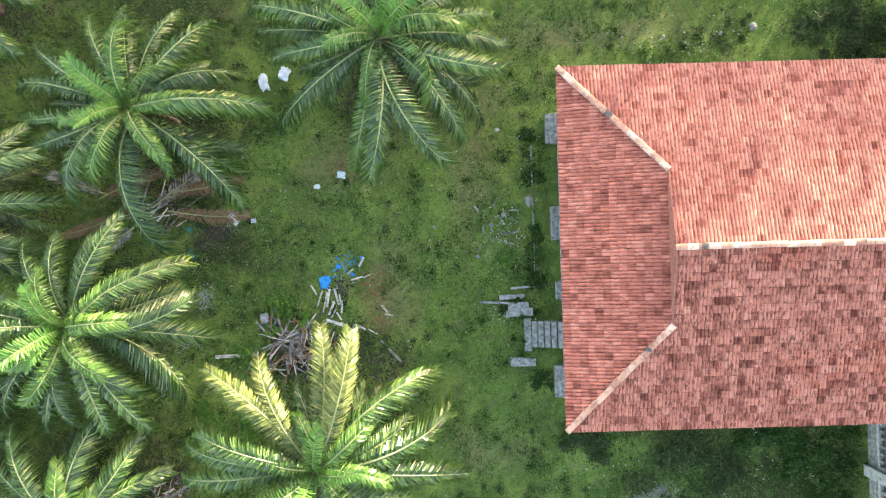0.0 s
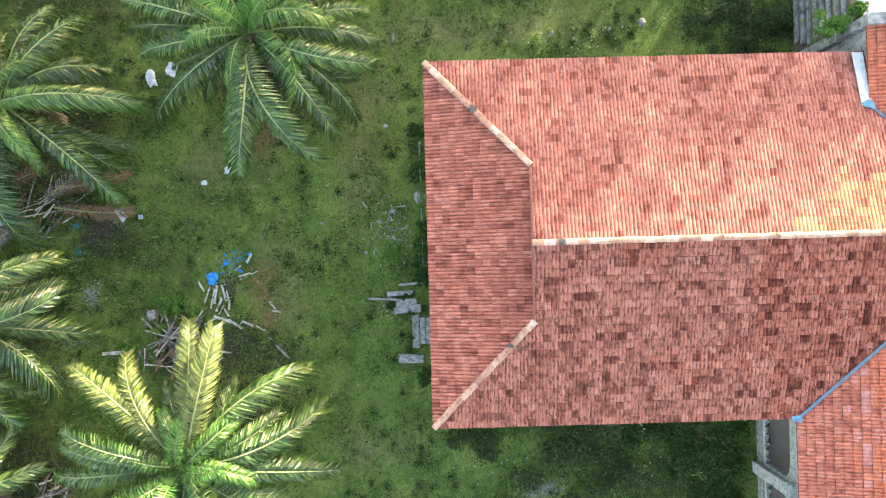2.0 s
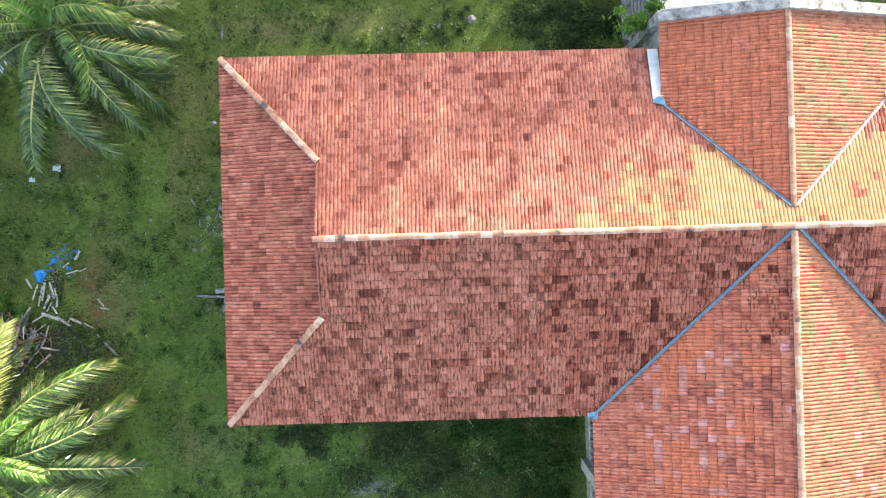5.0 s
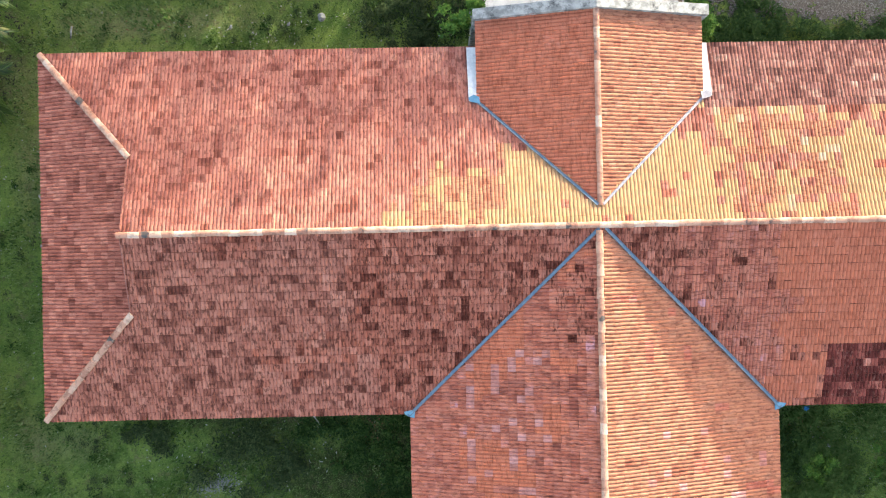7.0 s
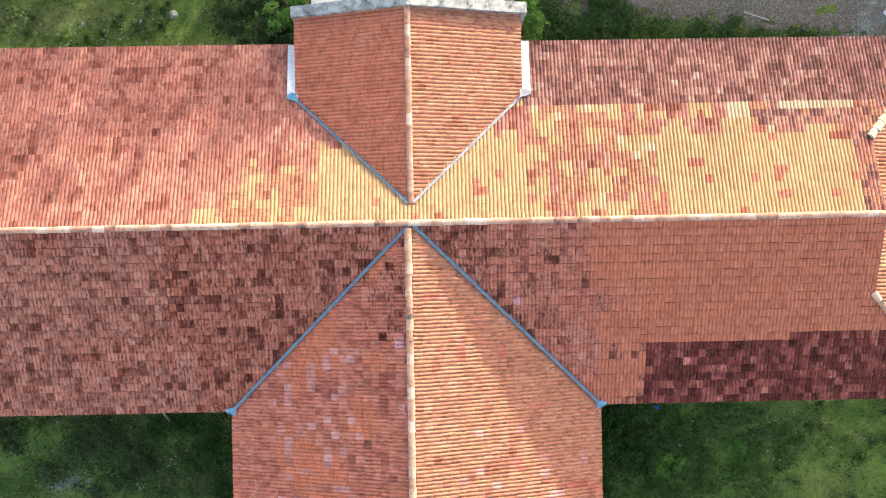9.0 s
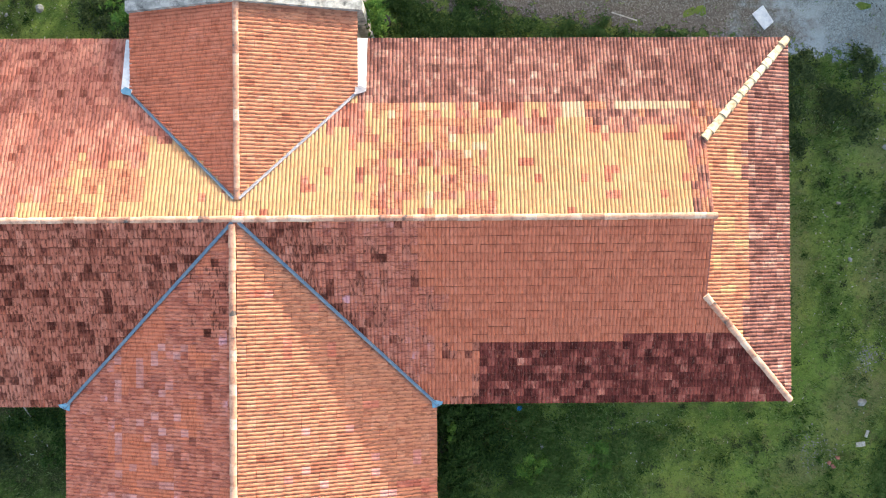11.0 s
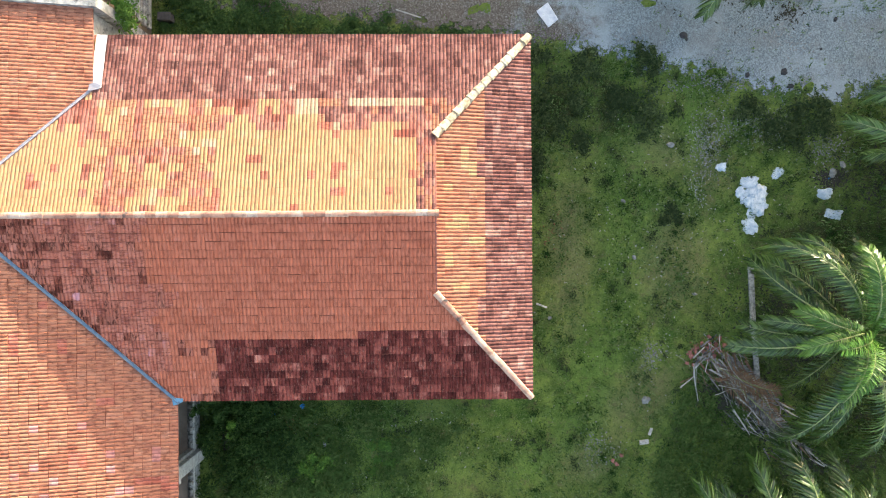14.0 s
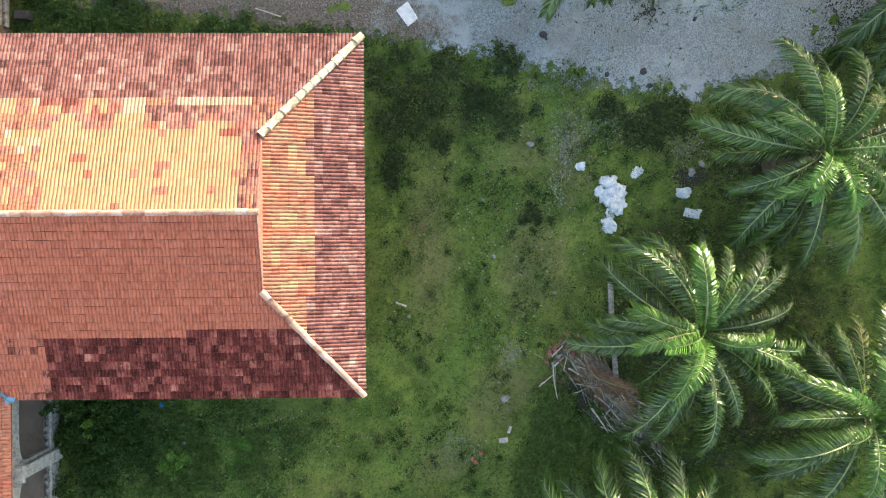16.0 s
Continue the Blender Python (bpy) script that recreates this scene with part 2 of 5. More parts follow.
def ground_material():
    m = Mat("meadow", rough=0.95, spec=0.1)
    big, mid, fine, blade = m.noise(0.14, 4), m.noise(0.7, 5, 0.65), m.noise(4.5, 6, 0.75), m.noise(17, 4, 0.8)
    c = m.mix(m.step(mid, 0.34, 0.64), (0.085, 0.165, 0.032), (0.23, 0.318, 0.07))
    c = m.mix(m.math("MULTIPLY", m.step(big, 0.48, 0.66), 0.6), c, (0.2, 0.235, 0.065))
    c = m.mix(m.math("MULTIPLY", m.step(m.noise(0.33, 5, 0.7), 0.54, 0.66), 0.45), c, (0.03, 0.062, 0.017))
    # the last, darkest tone paints shade as well as bare ground
    for name, tone, amount in (("dry", (0.25, 0.24, 0.115), 0.75), ("lush", (0.165, 0.28, 0.058), 0.75), ("worn_shade", (0.036, 0.04, 0.018), 0.9)):
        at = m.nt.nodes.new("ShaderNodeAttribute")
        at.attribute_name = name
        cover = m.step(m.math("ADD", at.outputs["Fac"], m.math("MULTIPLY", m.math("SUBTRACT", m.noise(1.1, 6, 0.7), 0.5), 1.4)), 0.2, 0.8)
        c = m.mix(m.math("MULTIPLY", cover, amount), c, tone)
    c = m.mix(m.math("MULTIPLY", m.step(fine, 0.5, 0.66), 0.5), c, (0.02, 0.046, 0.012))
    c = m.mix(m.math("MULTIPLY", m.step(m.noise(1.3, 7, 0.75), 0.52, 0.66), 0.6), c, (0.185, 0.15, 0.085))
    c = m.mix(m.math("MULTIPLY", m.step(blade, 0.5, 0.64), 0.5), c, (0.3, 0.4, 0.12))
    c = m.mix(m.math("MULTIPLY", m.step(m.noise(12, 5, 0.8), 0.54, 0.64), 0.5), c, (0.016, 0.03, 0.01))
    c = m.mix(m.math("MULTIPLY", m.step(m.noise(22, 2), 0.69, 0.73), 0.8), c, (0.45, 0.43, 0.38))
    m.bump(m.math("ADD", m.noise(9, 6, 0.75), m.noise(22, 4, 0.75)), 1.0, 0.15)
    return m.colour(c).m


MEADOW = ground_material()


def gravel_material():
    m = Mat("gravel", rough=0.9, spec=0.25)
    v = m.voronoi(24)
    c = m.ramp(v.outputs["Color"], [(0.0, (0.1, 0.115, 0.12)), (0.5, (0.22, 0.255, 0.27)), (1.0, (0.36, 0.41, 0.43))])
    c = m.mix(m.math("MULTIPLY", m.step(m.noise(0.28, 4), 0.46, 0.62), 0.65), c, (0.36, 0.405, 0.43))
    c = m.mix(m.math("MULTIPLY", m.step(m.noise(0.5, 5), 0.5, 0.66), 0.35), c, (0.2, 0.185, 0.165))
    c = m.mix(m.math("MULTIPLY", m.step(m.noise(1.1, 6, 0.7), 0.6, 0.72), 0.6), c, (0.1, 0.12, 0.06))
    dirt = m.nt.nodes.new("ShaderNodeAttribute")
    dirt.attribute_name = "dirt"
    soil = m.ramp(v.outputs["Color"], [(0.0, (0.07, 0.058, 0.045)), (0.6, (0.15, 0.128, 0.105)), (1.0, (0.3, 0.29, 0.27))])
    c = m.mix(m.step(m.math("ADD", dirt.outputs["Fac"], m.math("MULTIPLY", m.math("SUBTRACT", m.noise(0.7, 5, 0.7), 0.5), 1.6)), 0.25, 0.7), c, soil)
    m.colour(c)
    m.bump(v.outputs["Distance"], 0.6, 0.03)
    at = m.nt.nodes.new("ShaderNodeAttribute")
    at.attribute_name = "edge"
    cover = m.step(m.math("ADD", at.outputs["Fac"], m.math("MULTIPLY", m.math("SUBTRACT", m.noise(1.6, 9, 0.8), 0.5), 2.8)), 0.36, 0.62)
    m.link(cover, m.b.inputs["Alpha"])
    return m.m


GRAVEL = gravel_material()


# ---- mesh helpers ----
def mesh_of(name, verts, faces, materials, index=None, smooth=False):
    me = bpy.data.meshes.new(name)
    me.from_pydata([tuple(v) for v in verts], [], faces)
    for mt in (materials if isinstance(materials, (list, tuple)) else [materials]):
        me.materials.append(mt)
    if index is not None:
        me.polygons.foreach_set("material_index", index)
    if smooth:
        me.polygons.foreach_set("use_smooth", [True] * len(me.polygons))
    me.update()
    return me


def child(name, me, parent, m=None, label=""):
    ob = new(name, me)
    ob.parent = parent
    if m is not None:
        ob.matrix_basis = m
    return tagged(ob, label)


def thing(name, label, category, m=None, group="", kind=""):
    ob = new(name)
    ob.empty_display_size = 0.2
    if m is not None:
        ob.matrix_basis = m
    return tagged(ob, label, category, group, kind)


def bm_mesh(name, bm, mat, smooth=False):
    me = bpy.data.meshes.new(name)
    bm.to_mesh(me)
    bm.free()
    me.materials.append(mat)
    if smooth:
        me.polygons.foreach_set("use_smooth", [True] * len(me.polygons))
    return me


def box_bm(x0, x1, y0, y1, z0, z1, bevel=0.0, bm=None, wobble=0.0):
    bm = bm or bmesh.new()
    made = bmesh.ops.create_cube(bm, size=1.0, matrix=Matrix.Translation(((x0 + x1) / 2, (y0 + y1) / 2, (z0 + z1) / 2)) @ Matrix.Diagonal((x1 - x0, y1 - y0, z1 - z0, 1)))
    if wobble:
        for v in made["verts"]:
            v.co += Vector([random.uniform(-wobble, wobble) for _ in range(3)])
    if bevel:
        edges = list({e for v in made["verts"] for e in v.link_edges})
        bmesh.ops.bevel(bm, geom=edges, offset=bevel, segments=1, affect="EDGES")
    return bm


# ---- ground ----
def ground_height(x, y):
    return 0.05 * noise.noise(Vector((x * 0.35, y * 0.35, 0))) + 0.03 * noise.noise(Vector((x * 1.3, y * 1.3, 5)))


def make_ground():
    xs = [-1500, -400, -150, -80] + [-56 + 0.5 * i for i in range(225)] + [80, 150, 400, 1500]
    ys = [-1500, -400, -150, -60] + [-20 + 0.5 * i for i in range(77)] + [40, 70, 150, 400, 1500]
    verts = [(x, y, ground_height(x, y) if abs(x) < 56 and -20 < y < 18 else 0) for y in ys for x in xs]
    n = len(xs)
    faces = [(j * n + i, j * n + i + 1, (j + 1) * n + i + 1, (j + 1) * n + i) for j in range(len(ys) - 1) for i in range(n - 1)]
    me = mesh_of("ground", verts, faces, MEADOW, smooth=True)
    # lusher, dry and worn stretches of the meadow, and shade painted under palms and beside the wing: x, y, half
    # length, half width, turn in degrees
    for name, spots in (("dry", ((24.3, -1.5, 1.4, 5.0, 0), (29.2, -2.0, 2.4, 3.0, 0), (27.2, -8.5, 3.0, 1.8, 30), (28.6, 3.2, 2.4, 1.6, 0), (31.0, 2.6, 1.2, 2.4, 0), (24.5, -11.5, 2.0, 1.4, 0), (-27.0, 7.5, 4.0, 2.0, 0), (-29.2, -1.5, 1.6, 3.2, 0), (-25.8, 3.5, 1.8, 3.5, 0), (-20.0, 10.5, 6.0, 1.0, 0), (-31.5, 4.6, 3.0, 1.6, 20), (-25.0, -9.5, 2.5, 1.5, 0), (36.5, -3.5, 2.5, 4.0, 0))),
                        ("lush", ((25.6, -7.5, 5.0, 1.5, 70), (27.2, 0.5, 4.5, 1.7, 80), (-25.0, -1.0, 4.0, 1.2, 90), (30.2, 5.0, 3.0, 1.0, 90), (23.0, -11.5, 2.5, 1.0, 40), (30.8, -9.8, 2.0, 1.6, 0), (-27.5, 2.0, 6.0, 1.6, 90), (-24.6, -6.5, 4.0, 1.2, 90), (-28.5, -9.5, 2.0, 2.0, 0), (-35.5, 5.5, 2.5, 1.5, 30), (12.0, -12.0, 3.0, 1.5, 0))),
                        ("worn_shade", ((23.8, 5.5, 2.2, 1.6, 0), (-44.0, -10.0, 5.0, 4.0, 0), (40.0, -9.0, 5.0, 4.0, 0), (26.2, 5.5, 2.0, 1.0, 90), (34.5, 4.2, 2.2, 0.9, 10), (36.5, -1.0, 3.0, 1.5, 0), (39.0, -8.0, 4.0, 2.0, 20), (37.0, -12.0, 4.0, 1.2, 0), (-37.5, 0.5, 3.0, 1.6, 0), (-33.5, -5.0, 2.5, 1.2, 0), (-41.0, 3.0, 3.5, 1.5, 0), (9.5, -9.5, 2.5, 2.5, 0), (-11.0, -11.5, 4.0, 2.2, 0), (-10.0, -8.5, 5.0, 0.9, 0), (-14.0, -8.6, 8.0, 1.2, 0), (9.0, -10.0, 2.0, 3.0, 0), (-9.0, -10.5, 2.0, 3.0, 0), (31.6, -8.7, 1.5, 0.9, -45), (38.5, -1.5, 3.0, 2.5, 0), (41.0, -4.0, 4.0, 3.0, 0), (43.5, 4.0, 3.0, 4.0, 0), (-40.0, 12.5, 6.0, 3.0, 0), (-44.0, 8.0, 3.0, 4.0, 0), (-8.0, -10.8, 0.9, 4.0, 0), (8.0, -10.8, 0.9, 4.0, 0), *((px, py, 3.1, 3.1, 0) for px, py in ((-40.0, 6.5), (-42.6, -2.6), (-32.5, -8.8), (-29.4, 9.1), (35.6, -5.0), (40.9, 2.5), (42.7, -8.6)))))):
        amount = []
        for (x, y, _z) in verts:
            best = 0.0
            for (cx, cy, rx, ry, turn) in spots:
                ca, sa = math.cos(radians(turn)), math.sin(radians(turn))
                u, v = ((x - cx) * ca + (y - cy) * sa) / rx, ((y - cy) * ca - (x - cx) * sa) / ry
                best = max(best, math.exp(-0.8 * (u * u + v * v)))
            amount.append(best * 0.75)
        me.attributes.new(name, "FLOAT", "POINT").data.foreach_set("value", amount)
    tagged(new("ground", me), "uneven green meadow with bare and littered patches and shade painted under the palms", "ground", kind="structure")


make_ground()


def make_road():
    # centre line and half width of the gravel track
    line = [(4, 12.6, 1.2), (9, 11.9, 1.4), (14, 11.4, 1.5), (19, 11.0, 1.7), (24, 10.4, 1.7), (29, 9.6, 1.9), (33, 8.9, 2.3), (37, 8.5, 2.6), (41, 9.8, 2.6), (46, 12.5, 2.4), (52, 15, 2.4), (60, 19, 2.4)]
    verts, edge, faces = [], [], []
    for i, (x, y, w) in enumerate(line):
        a, b = line[max(i - 1, 0)], line[min(i + 1, len(line) - 1)]
        d = Vector((b[0] - a[0], b[1] - a[1], 0)).normalized()
        nrm = Vector((-d.y, d.x, 0))
        for k in range(9):
            s = k / 4 - 1
            p = Vector((x, y, 0)) + nrm * s * (w + 1.0)
            verts.append((p.x, p.y, ground_height(p.x, p.y) + 0.03))
            edge.append(max(0.0, min(1.0, (1 - abs(s)) * (w + 1.0) / 2.0)))
    for i in range(len(line) - 1):
        for k in range(8):
            faces.append((i * 9 + k, (i + 1) * 9 + k, (i + 1) * 9 + k + 1, i * 9 + k + 1))
    me = mesh_of("road", verts, [f[::-1] for f in faces], GRAVEL, smooth=True)
    me.attributes.new("edge", "FLOAT", "POINT").data.foreach_set("value", edge)
    me.attributes.new("dirt", "FLOAT", "POINT").data.foreach_set("value", [min(1.0, max(-0.5, (28 - v[0]) / 8)) for v in verts])
    tagged(new("road", me), "pale grey gravel track with grassy ragged edges", "road", kind="structure")


make_road()

# ---- the building ----
WEST, EAST, SIDE = -22.15, 21.72, 7.37       # eaves of the long wing
EAVE, RIDGE = 5.12, 7.04                     # heights of the roof plane
HIP_W, HIP_E = -18.1, 17.88                  # where the hips end in small gables
WING, WING_END = 7.43, -18.0                 # south wing: half width, end
PORCH_W, PORCH_E, PORCH_N = -4.5, 4.42, 8.22
PORCH_RIDGE, PORCH_EAVE = 6.84, 5.72
GAUGE, COVER = 0.335, 0.296
house = thing("house", "long single-storey hipped building with red clay tile roof and plastered arcades", "house")


def tile_profile():
    """Two round rolls with narrow deep valleys between them."""
    us = [k / 2 + u / 2 for k in (0, 1) for u in (0.0, 0.09, 0.24, 0.5, 0.76, 0.91)] + [1.0]
    return us, [0.046 * abs(math.sin(2 * math.pi * u)) ** 0.75 - 0.016 for u in us]


PU, PH = tile_profile()
NP = len(PU)


def tile_geometry(u0, v0, lift, tilt, shift, slot=0.03, rib=1.0):
    """Vertices (u, v, h) of one tile that starts at u0, v0: lower edge, its underside, upper edge."""
    out = []
    for v, base, under in ((v0 - 0.025, 0.036 + tilt, False), (v0 - 0.02, 0.0, True), (v0 + GAUGE - slot, 0.002, False)):
        for pu, ph in zip(PU, PH):
            h = ph * rib
            out.append((u0 + shift + pu * COVER, v, lift + (base + h if not under else 0.036 + tilt + h - 0.026)))
    return out


TILE_FACES = [(NP + i, NP + i + 1, i + 1, i) for i in range(NP - 1)] + [(i, i + 1, 2 * NP + i + 1, 2 * NP + i) for i in range(NP - 1)]
single_mesh = {}


def roof_slope(name, origin, u_dir, v_dir, v_len, lo, hi, zone, single=None, label="", foot=lambda u: 0.0, slot=0.03, rib=1.0, loose=0.006):
    """One tiled slope. lo(v), hi(v): its extent along the eave at v metres up the slope; zone(x, y): which tiles lie there."""
    o, u, v = Vector(origin), Vector(u_dir).normalized(), Vector(v_dir).normalized()
    n = u.cross(v)
    place = Matrix((u, v, n)).transposed()
    world_of = lambda p: o + place @ Vector(p)
    kink = v_len * 4.32 / SIDE
    base = [world_of((lo(a), max(a, foot(lo(a)) + 0.02), -0.02)) for a in (0, kink, v_len)] + [world_of((hi(a), max(a, foot(hi(a)) + 0.02), -0.02)) for a in (v_len, kink, 0)]
    rim = [(i, (i + 1) % 6, 6 + (i + 1) % 6, 6 + i) for i in range(6)]
    deck = mesh_of(name, [*base, *[b - Vector((0, 0, 0.12)) for b in base]], [(5, 4, 1, 0), (4, 3, 2, 1), (6, 7, 10, 11), (7, 8, 9, 10)] + rim, UNDERLAY)
    deck = child("roof_slope", deck, house, label=label)
    verts, faces, index = [], [], []
    rows = int(v_len / GAUGE) + 1
    gauge = v_len / rows
    rng = random.Random(name)
    for r in range(rows):
        v0 = r * gauge
        vm = v0 + gauge / 2
        first, last = min(lo(v0), lo(v0 + gauge)), max(hi(v0), hi(v0 + gauge))
        wave = rng.uniform(-0.004, 0.004)
        for k in range(math.floor(first / COVER), math.ceil(last / COVER)):
            u0 = k * COVER
            if u0 + COVER < first + 0.02 or u0 > last - 0.02:
                continue
            shift, tilt, lift = rng.gauss(0, 0.004), rng.gauss(0.001, 0.005), wave + rng.gauss(0, 0.003)
            slip = v0 + rng.gauss(0, loose)
            mid = world_of((u0 + COVER / 2, vm, 0))
            mat = zone(mid.x, mid.y)
            inside = u0 > max(lo(v0), lo(v0 + gauge)) + 0.05 and u0 + COVER < min(hi(v0), hi(v0 + gauge)) - 0.05
            if single and inside and single(mid.x, mid.y):
                if mat not in single_mesh:
                    single_mesh[mat] = mesh_of("roof_tile", tile_geometry(0, 0, 0, 0, 0), TILE_FACES, TILES[mat])
                child("roof_tile", single_mesh[mat], deck, Matrix.Translation(world_of((u0 + shift, slip, lift))) @ place.to_4x4() @ pose(0, 0, 0, -math.degrees(tilt) * 2, 0, rng.gauss(0, 0.4)))
                continue
            at = len(verts)
            for (a, b, h) in tile_geometry(u0, slip, lift, tilt, shift, slot, rib):
                bb = min(max(b, 0), v_len) if b > 0 else b
                aa = min(max(a, lo(bb)), hi(bb))
                verts.append(world_of((aa, max(b, foot(aa) - 0.025), h)))
            faces += [tuple(at + i for i in f) for f in TILE_FACES]
            index += [mat] * len(TILE_FACES)
    tagged(child("roof_tiles", mesh_of("roof_tiles", verts, faces, TILES, index), deck), kind="stuff")
    return deck


def patch_noise(x, y, scale, seed):
    return noise.noise(Vector((x * scale, y * scale, seed)))


def zone_north(x, y):
    if x < -1.5:
        # wedge by the ridge painted yellow as if the sun fell on it
        if x > -9 and y < 0.52 * (x + 9) + 1.5 * patch_noise(x, y, 0.9, 27):
            return 6 if patch_noise(x, y, 1.4, 28) > 0.12 or x > -3.5 else 10
        return 0
    if y > 4.6 and x > 4.3:
        return 5
    wob = 1.6 * patch_noise(x * 0.8, y, 0.9, 3)
    # upper rows use the sun-yellowed colour too
    if (x < 5.0 + wob or 9.4 < x < 17.2) and y < 3.4 + wob:
        return 6 if patch_noise(x, y * 1.3, 1.3, 6) > -0.4 else 4
    if 14.6 < x < 17.4 and 4.2 < y < 4.55 or 13.0 < x < 14.3 and 3.35 < y < 3.65 or 12.4 < x < 13.2 and 3.9 < y < 4.5:
        return 8
    if x > 12.9:
        return 5 if patch_noise(x, y, 1.9, 8) > 0.1 else (10 if patch_noise(x, y, 1.3, 45) > 0 else 0)
    if 4.8 < x < 9.4:
        return (10 if patch_noise(x, y, 2.3, 44) > -0.12 else 0) if patch_noise(x, y, 1.2, 18) > -0.1 else (8 if patch_noise(x, y, 2.1, 8) > 0.25 else 6)
    return 6 if patch_noise(x, y, 1.5, 8) > 0.12 else 0


def zone_south(x, y):
    if x < 3:
        return 11 if x < -11 + 9 * patch_noise(x, y, 0.25, 33) + 2.5 * patch_noise(x, y, 1.7, 34) else 1
    if y < (-4.95 if x < 14.9 else -4.6) and x > 9.1:
        return 3
    if y < -4.95 and x > 7.6 and patch_noise(x, y, 1.6, 21) > 0.12:
        return 1
    if x < 7 + 1.5 * patch_noise(x, y, 0.8, 9):
        return 1 if patch_noise(x, y, 1.4, 23) > 0.05 + 0.06 * (x - 3) else 4
    return 2


def zone_east(x, y):
    return 5 if x > 19.75 + 0.3 * patch_noise(x, y, 1.2, 4) else (6 if patch_noise(x, y, 1.4, 2) > 0.2 else 10)


def zone_wing(x, y):
    if (-5.6 < x < -2.0 and y < -4.6 or x > 1.5 and y < -8) and patch_noise(x, y, 1.9, 12) > (0.26 if x < 0 else 0.38):
        return 7
    if x < -1.5 and y < -6 and patch_noise(x, y, 1.9, 41) > 0.3:
        return 9
    if x < 0:
        return 1 if (y > -4.3 and x > -1.9 and patch_noise(x, y, 1.7, 19) > 0) else (2 if patch_noise(x, y, 0.4, 1) > 0.05 else 4)
    return 10 if patch_noise(x, y, 0.9, 15) > -0.48 else 4


half = math.hypot(SIDE, RIDGE - EAVE)
m_len = lambda run, rise: math.hypot(run, rise)


def hip_lo(v):
    return WEST + min(v / half * SIDE * (HIP_W - WEST) / 4.32, HIP_W - WEST)


def hip_hi(v):
    return EAST - min(v / half * SIDE * (EAST - HIP_E) / 4.32, EAST - HIP_E)


rise = RIDGE - EAVE
NORTH_W, NORTH_E = 7.45, 7.24                # the north eave comes in a little towards the east
half_n = math.hypot(NORTH_W, rise)


def hip_lo_n(v):
    return WEST + min(v / half_n * NORTH_W * (HIP_W - WEST) / (NORTH_W - 3.05), HIP_W - WEST)


def hip_hi_n(v):
    return EAST - min(max(v / half_n * NORTH_W - NORTH_W + NORTH_E, 0) * (EAST - HIP_E) / (NORTH_E - 3.05), EAST - HIP_E)


roof_slope("slope_north", (0, NORTH_W, EAVE), (-1, 0, 0), (0, -NORTH_W, rise), half_n, lambda v: -hip_hi_n(v), lambda v: -hip_lo_n(v), zone_north,
           rib=0.72, foot=lambda u: (NORTH_W - NORTH_E) * (-u - WEST) / (EAST - WEST) * half_n / NORTH_W,
           single=lambda x, y: 1.0 < y < 4.0 and 4.6 < x < 13.0, label="sunlit north slope of red and orange clay tiles")
roof_slope("slope_south", (0, -SIDE, EAVE), (1, 0, 0), (0, SIDE, rise), half, hip_lo, hip_hi, zone_south, slot=0.053, rib=0.9, loose=0.006, label="shaded south slope of weathered clay tiles")
FOOT_Y, FOOT_Z = 3.05, EAVE + rise * 4.32 / SIDE
hip_w = m_len(HIP_W - WEST, FOOT_Z - EAVE)
hip_e = m_len(EAST - HIP_E, FOOT_Z - EAVE)
roof_slope("slope_west", (WEST, 0, EAVE), (0, -1, 0), (HIP_W - WEST, 0, FOOT_Z - EAVE), hip_w, lambda v: -NORTH_W + (NORTH_W - 3.05) * v / hip_w, lambda v: SIDE - 4.32 * v / hip_w, lambda x, y: 9, rib=1.3, label="west hip slope of weathered red tiles")
roof_slope("slope_east", (EAST, 0, EAVE), (0, 1, 0), (HIP_E - EAST, 0, FOOT_Z - EAVE), hip_e, lambda v: -SIDE + 4.32 * v / hip_e, lambda v: NORTH_E - (NORTH_E - 3.05) * v / hip_e, zone_east, rib=0.75, label="east hip slope with orange upper and maroon lower tiles")
wing_half = m_len(WING, rise)
roof_slope("slope_wing_west", (-WING, 0, EAVE), (0, -1, 0), (WING, 0, rise), wing_half, lambda v: SIDE * (1 - v / wing_half) + 0.05, lambda v: -WING_END, zone_wing, slot=0.029, rib=0.9, loose=0.006, label="wing slope of orange and pinkish replaced tiles")
roof_slope("slope_wing_east", (WING, 0, EAVE), (0, 1, 0), (-WING, 0, rise), wing_half, lambda v: WING_END, lambda v: -SIDE * (1 - v / wing_half) - 0.05, zone_wing, rib=0.75, label="half sunlit wing slope of orange tiles")
porch_rise = PORCH_RIDGE - PORCH_EAVE
main_y = lambda z: (RIDGE - z) / (rise / SIDE)
for sign, reach in ((-1, -PORCH_W), (1, PORCH_E)):
    plen = m_len(reach, porch_rise)
    back = lambda v, plen=plen: main_y(PORCH_EAVE + porch_rise * v / plen) - 0.05
    if sign < 0:
        roof_slope("slope_porch_west", (PORCH_W, 0, PORCH_EAVE), (0, -1, 0), (reach, 0, porch_rise), plen, lambda v: -PORCH_N, lambda v, back=back: -back(v), lambda x, y: 2, slot=0.029, rib=0.9, label="porch slope of even orange tiles")
    else:
        roof_slope("slope_porch_east", (PORCH_E, 0, PORCH_EAVE), (0, 1, 0), (-reach, 0, porch_rise), plen, back, lambda v: PORCH_N, lambda x, y: 10, rib=0.6, label="sunlit porch slope of orange tiles")


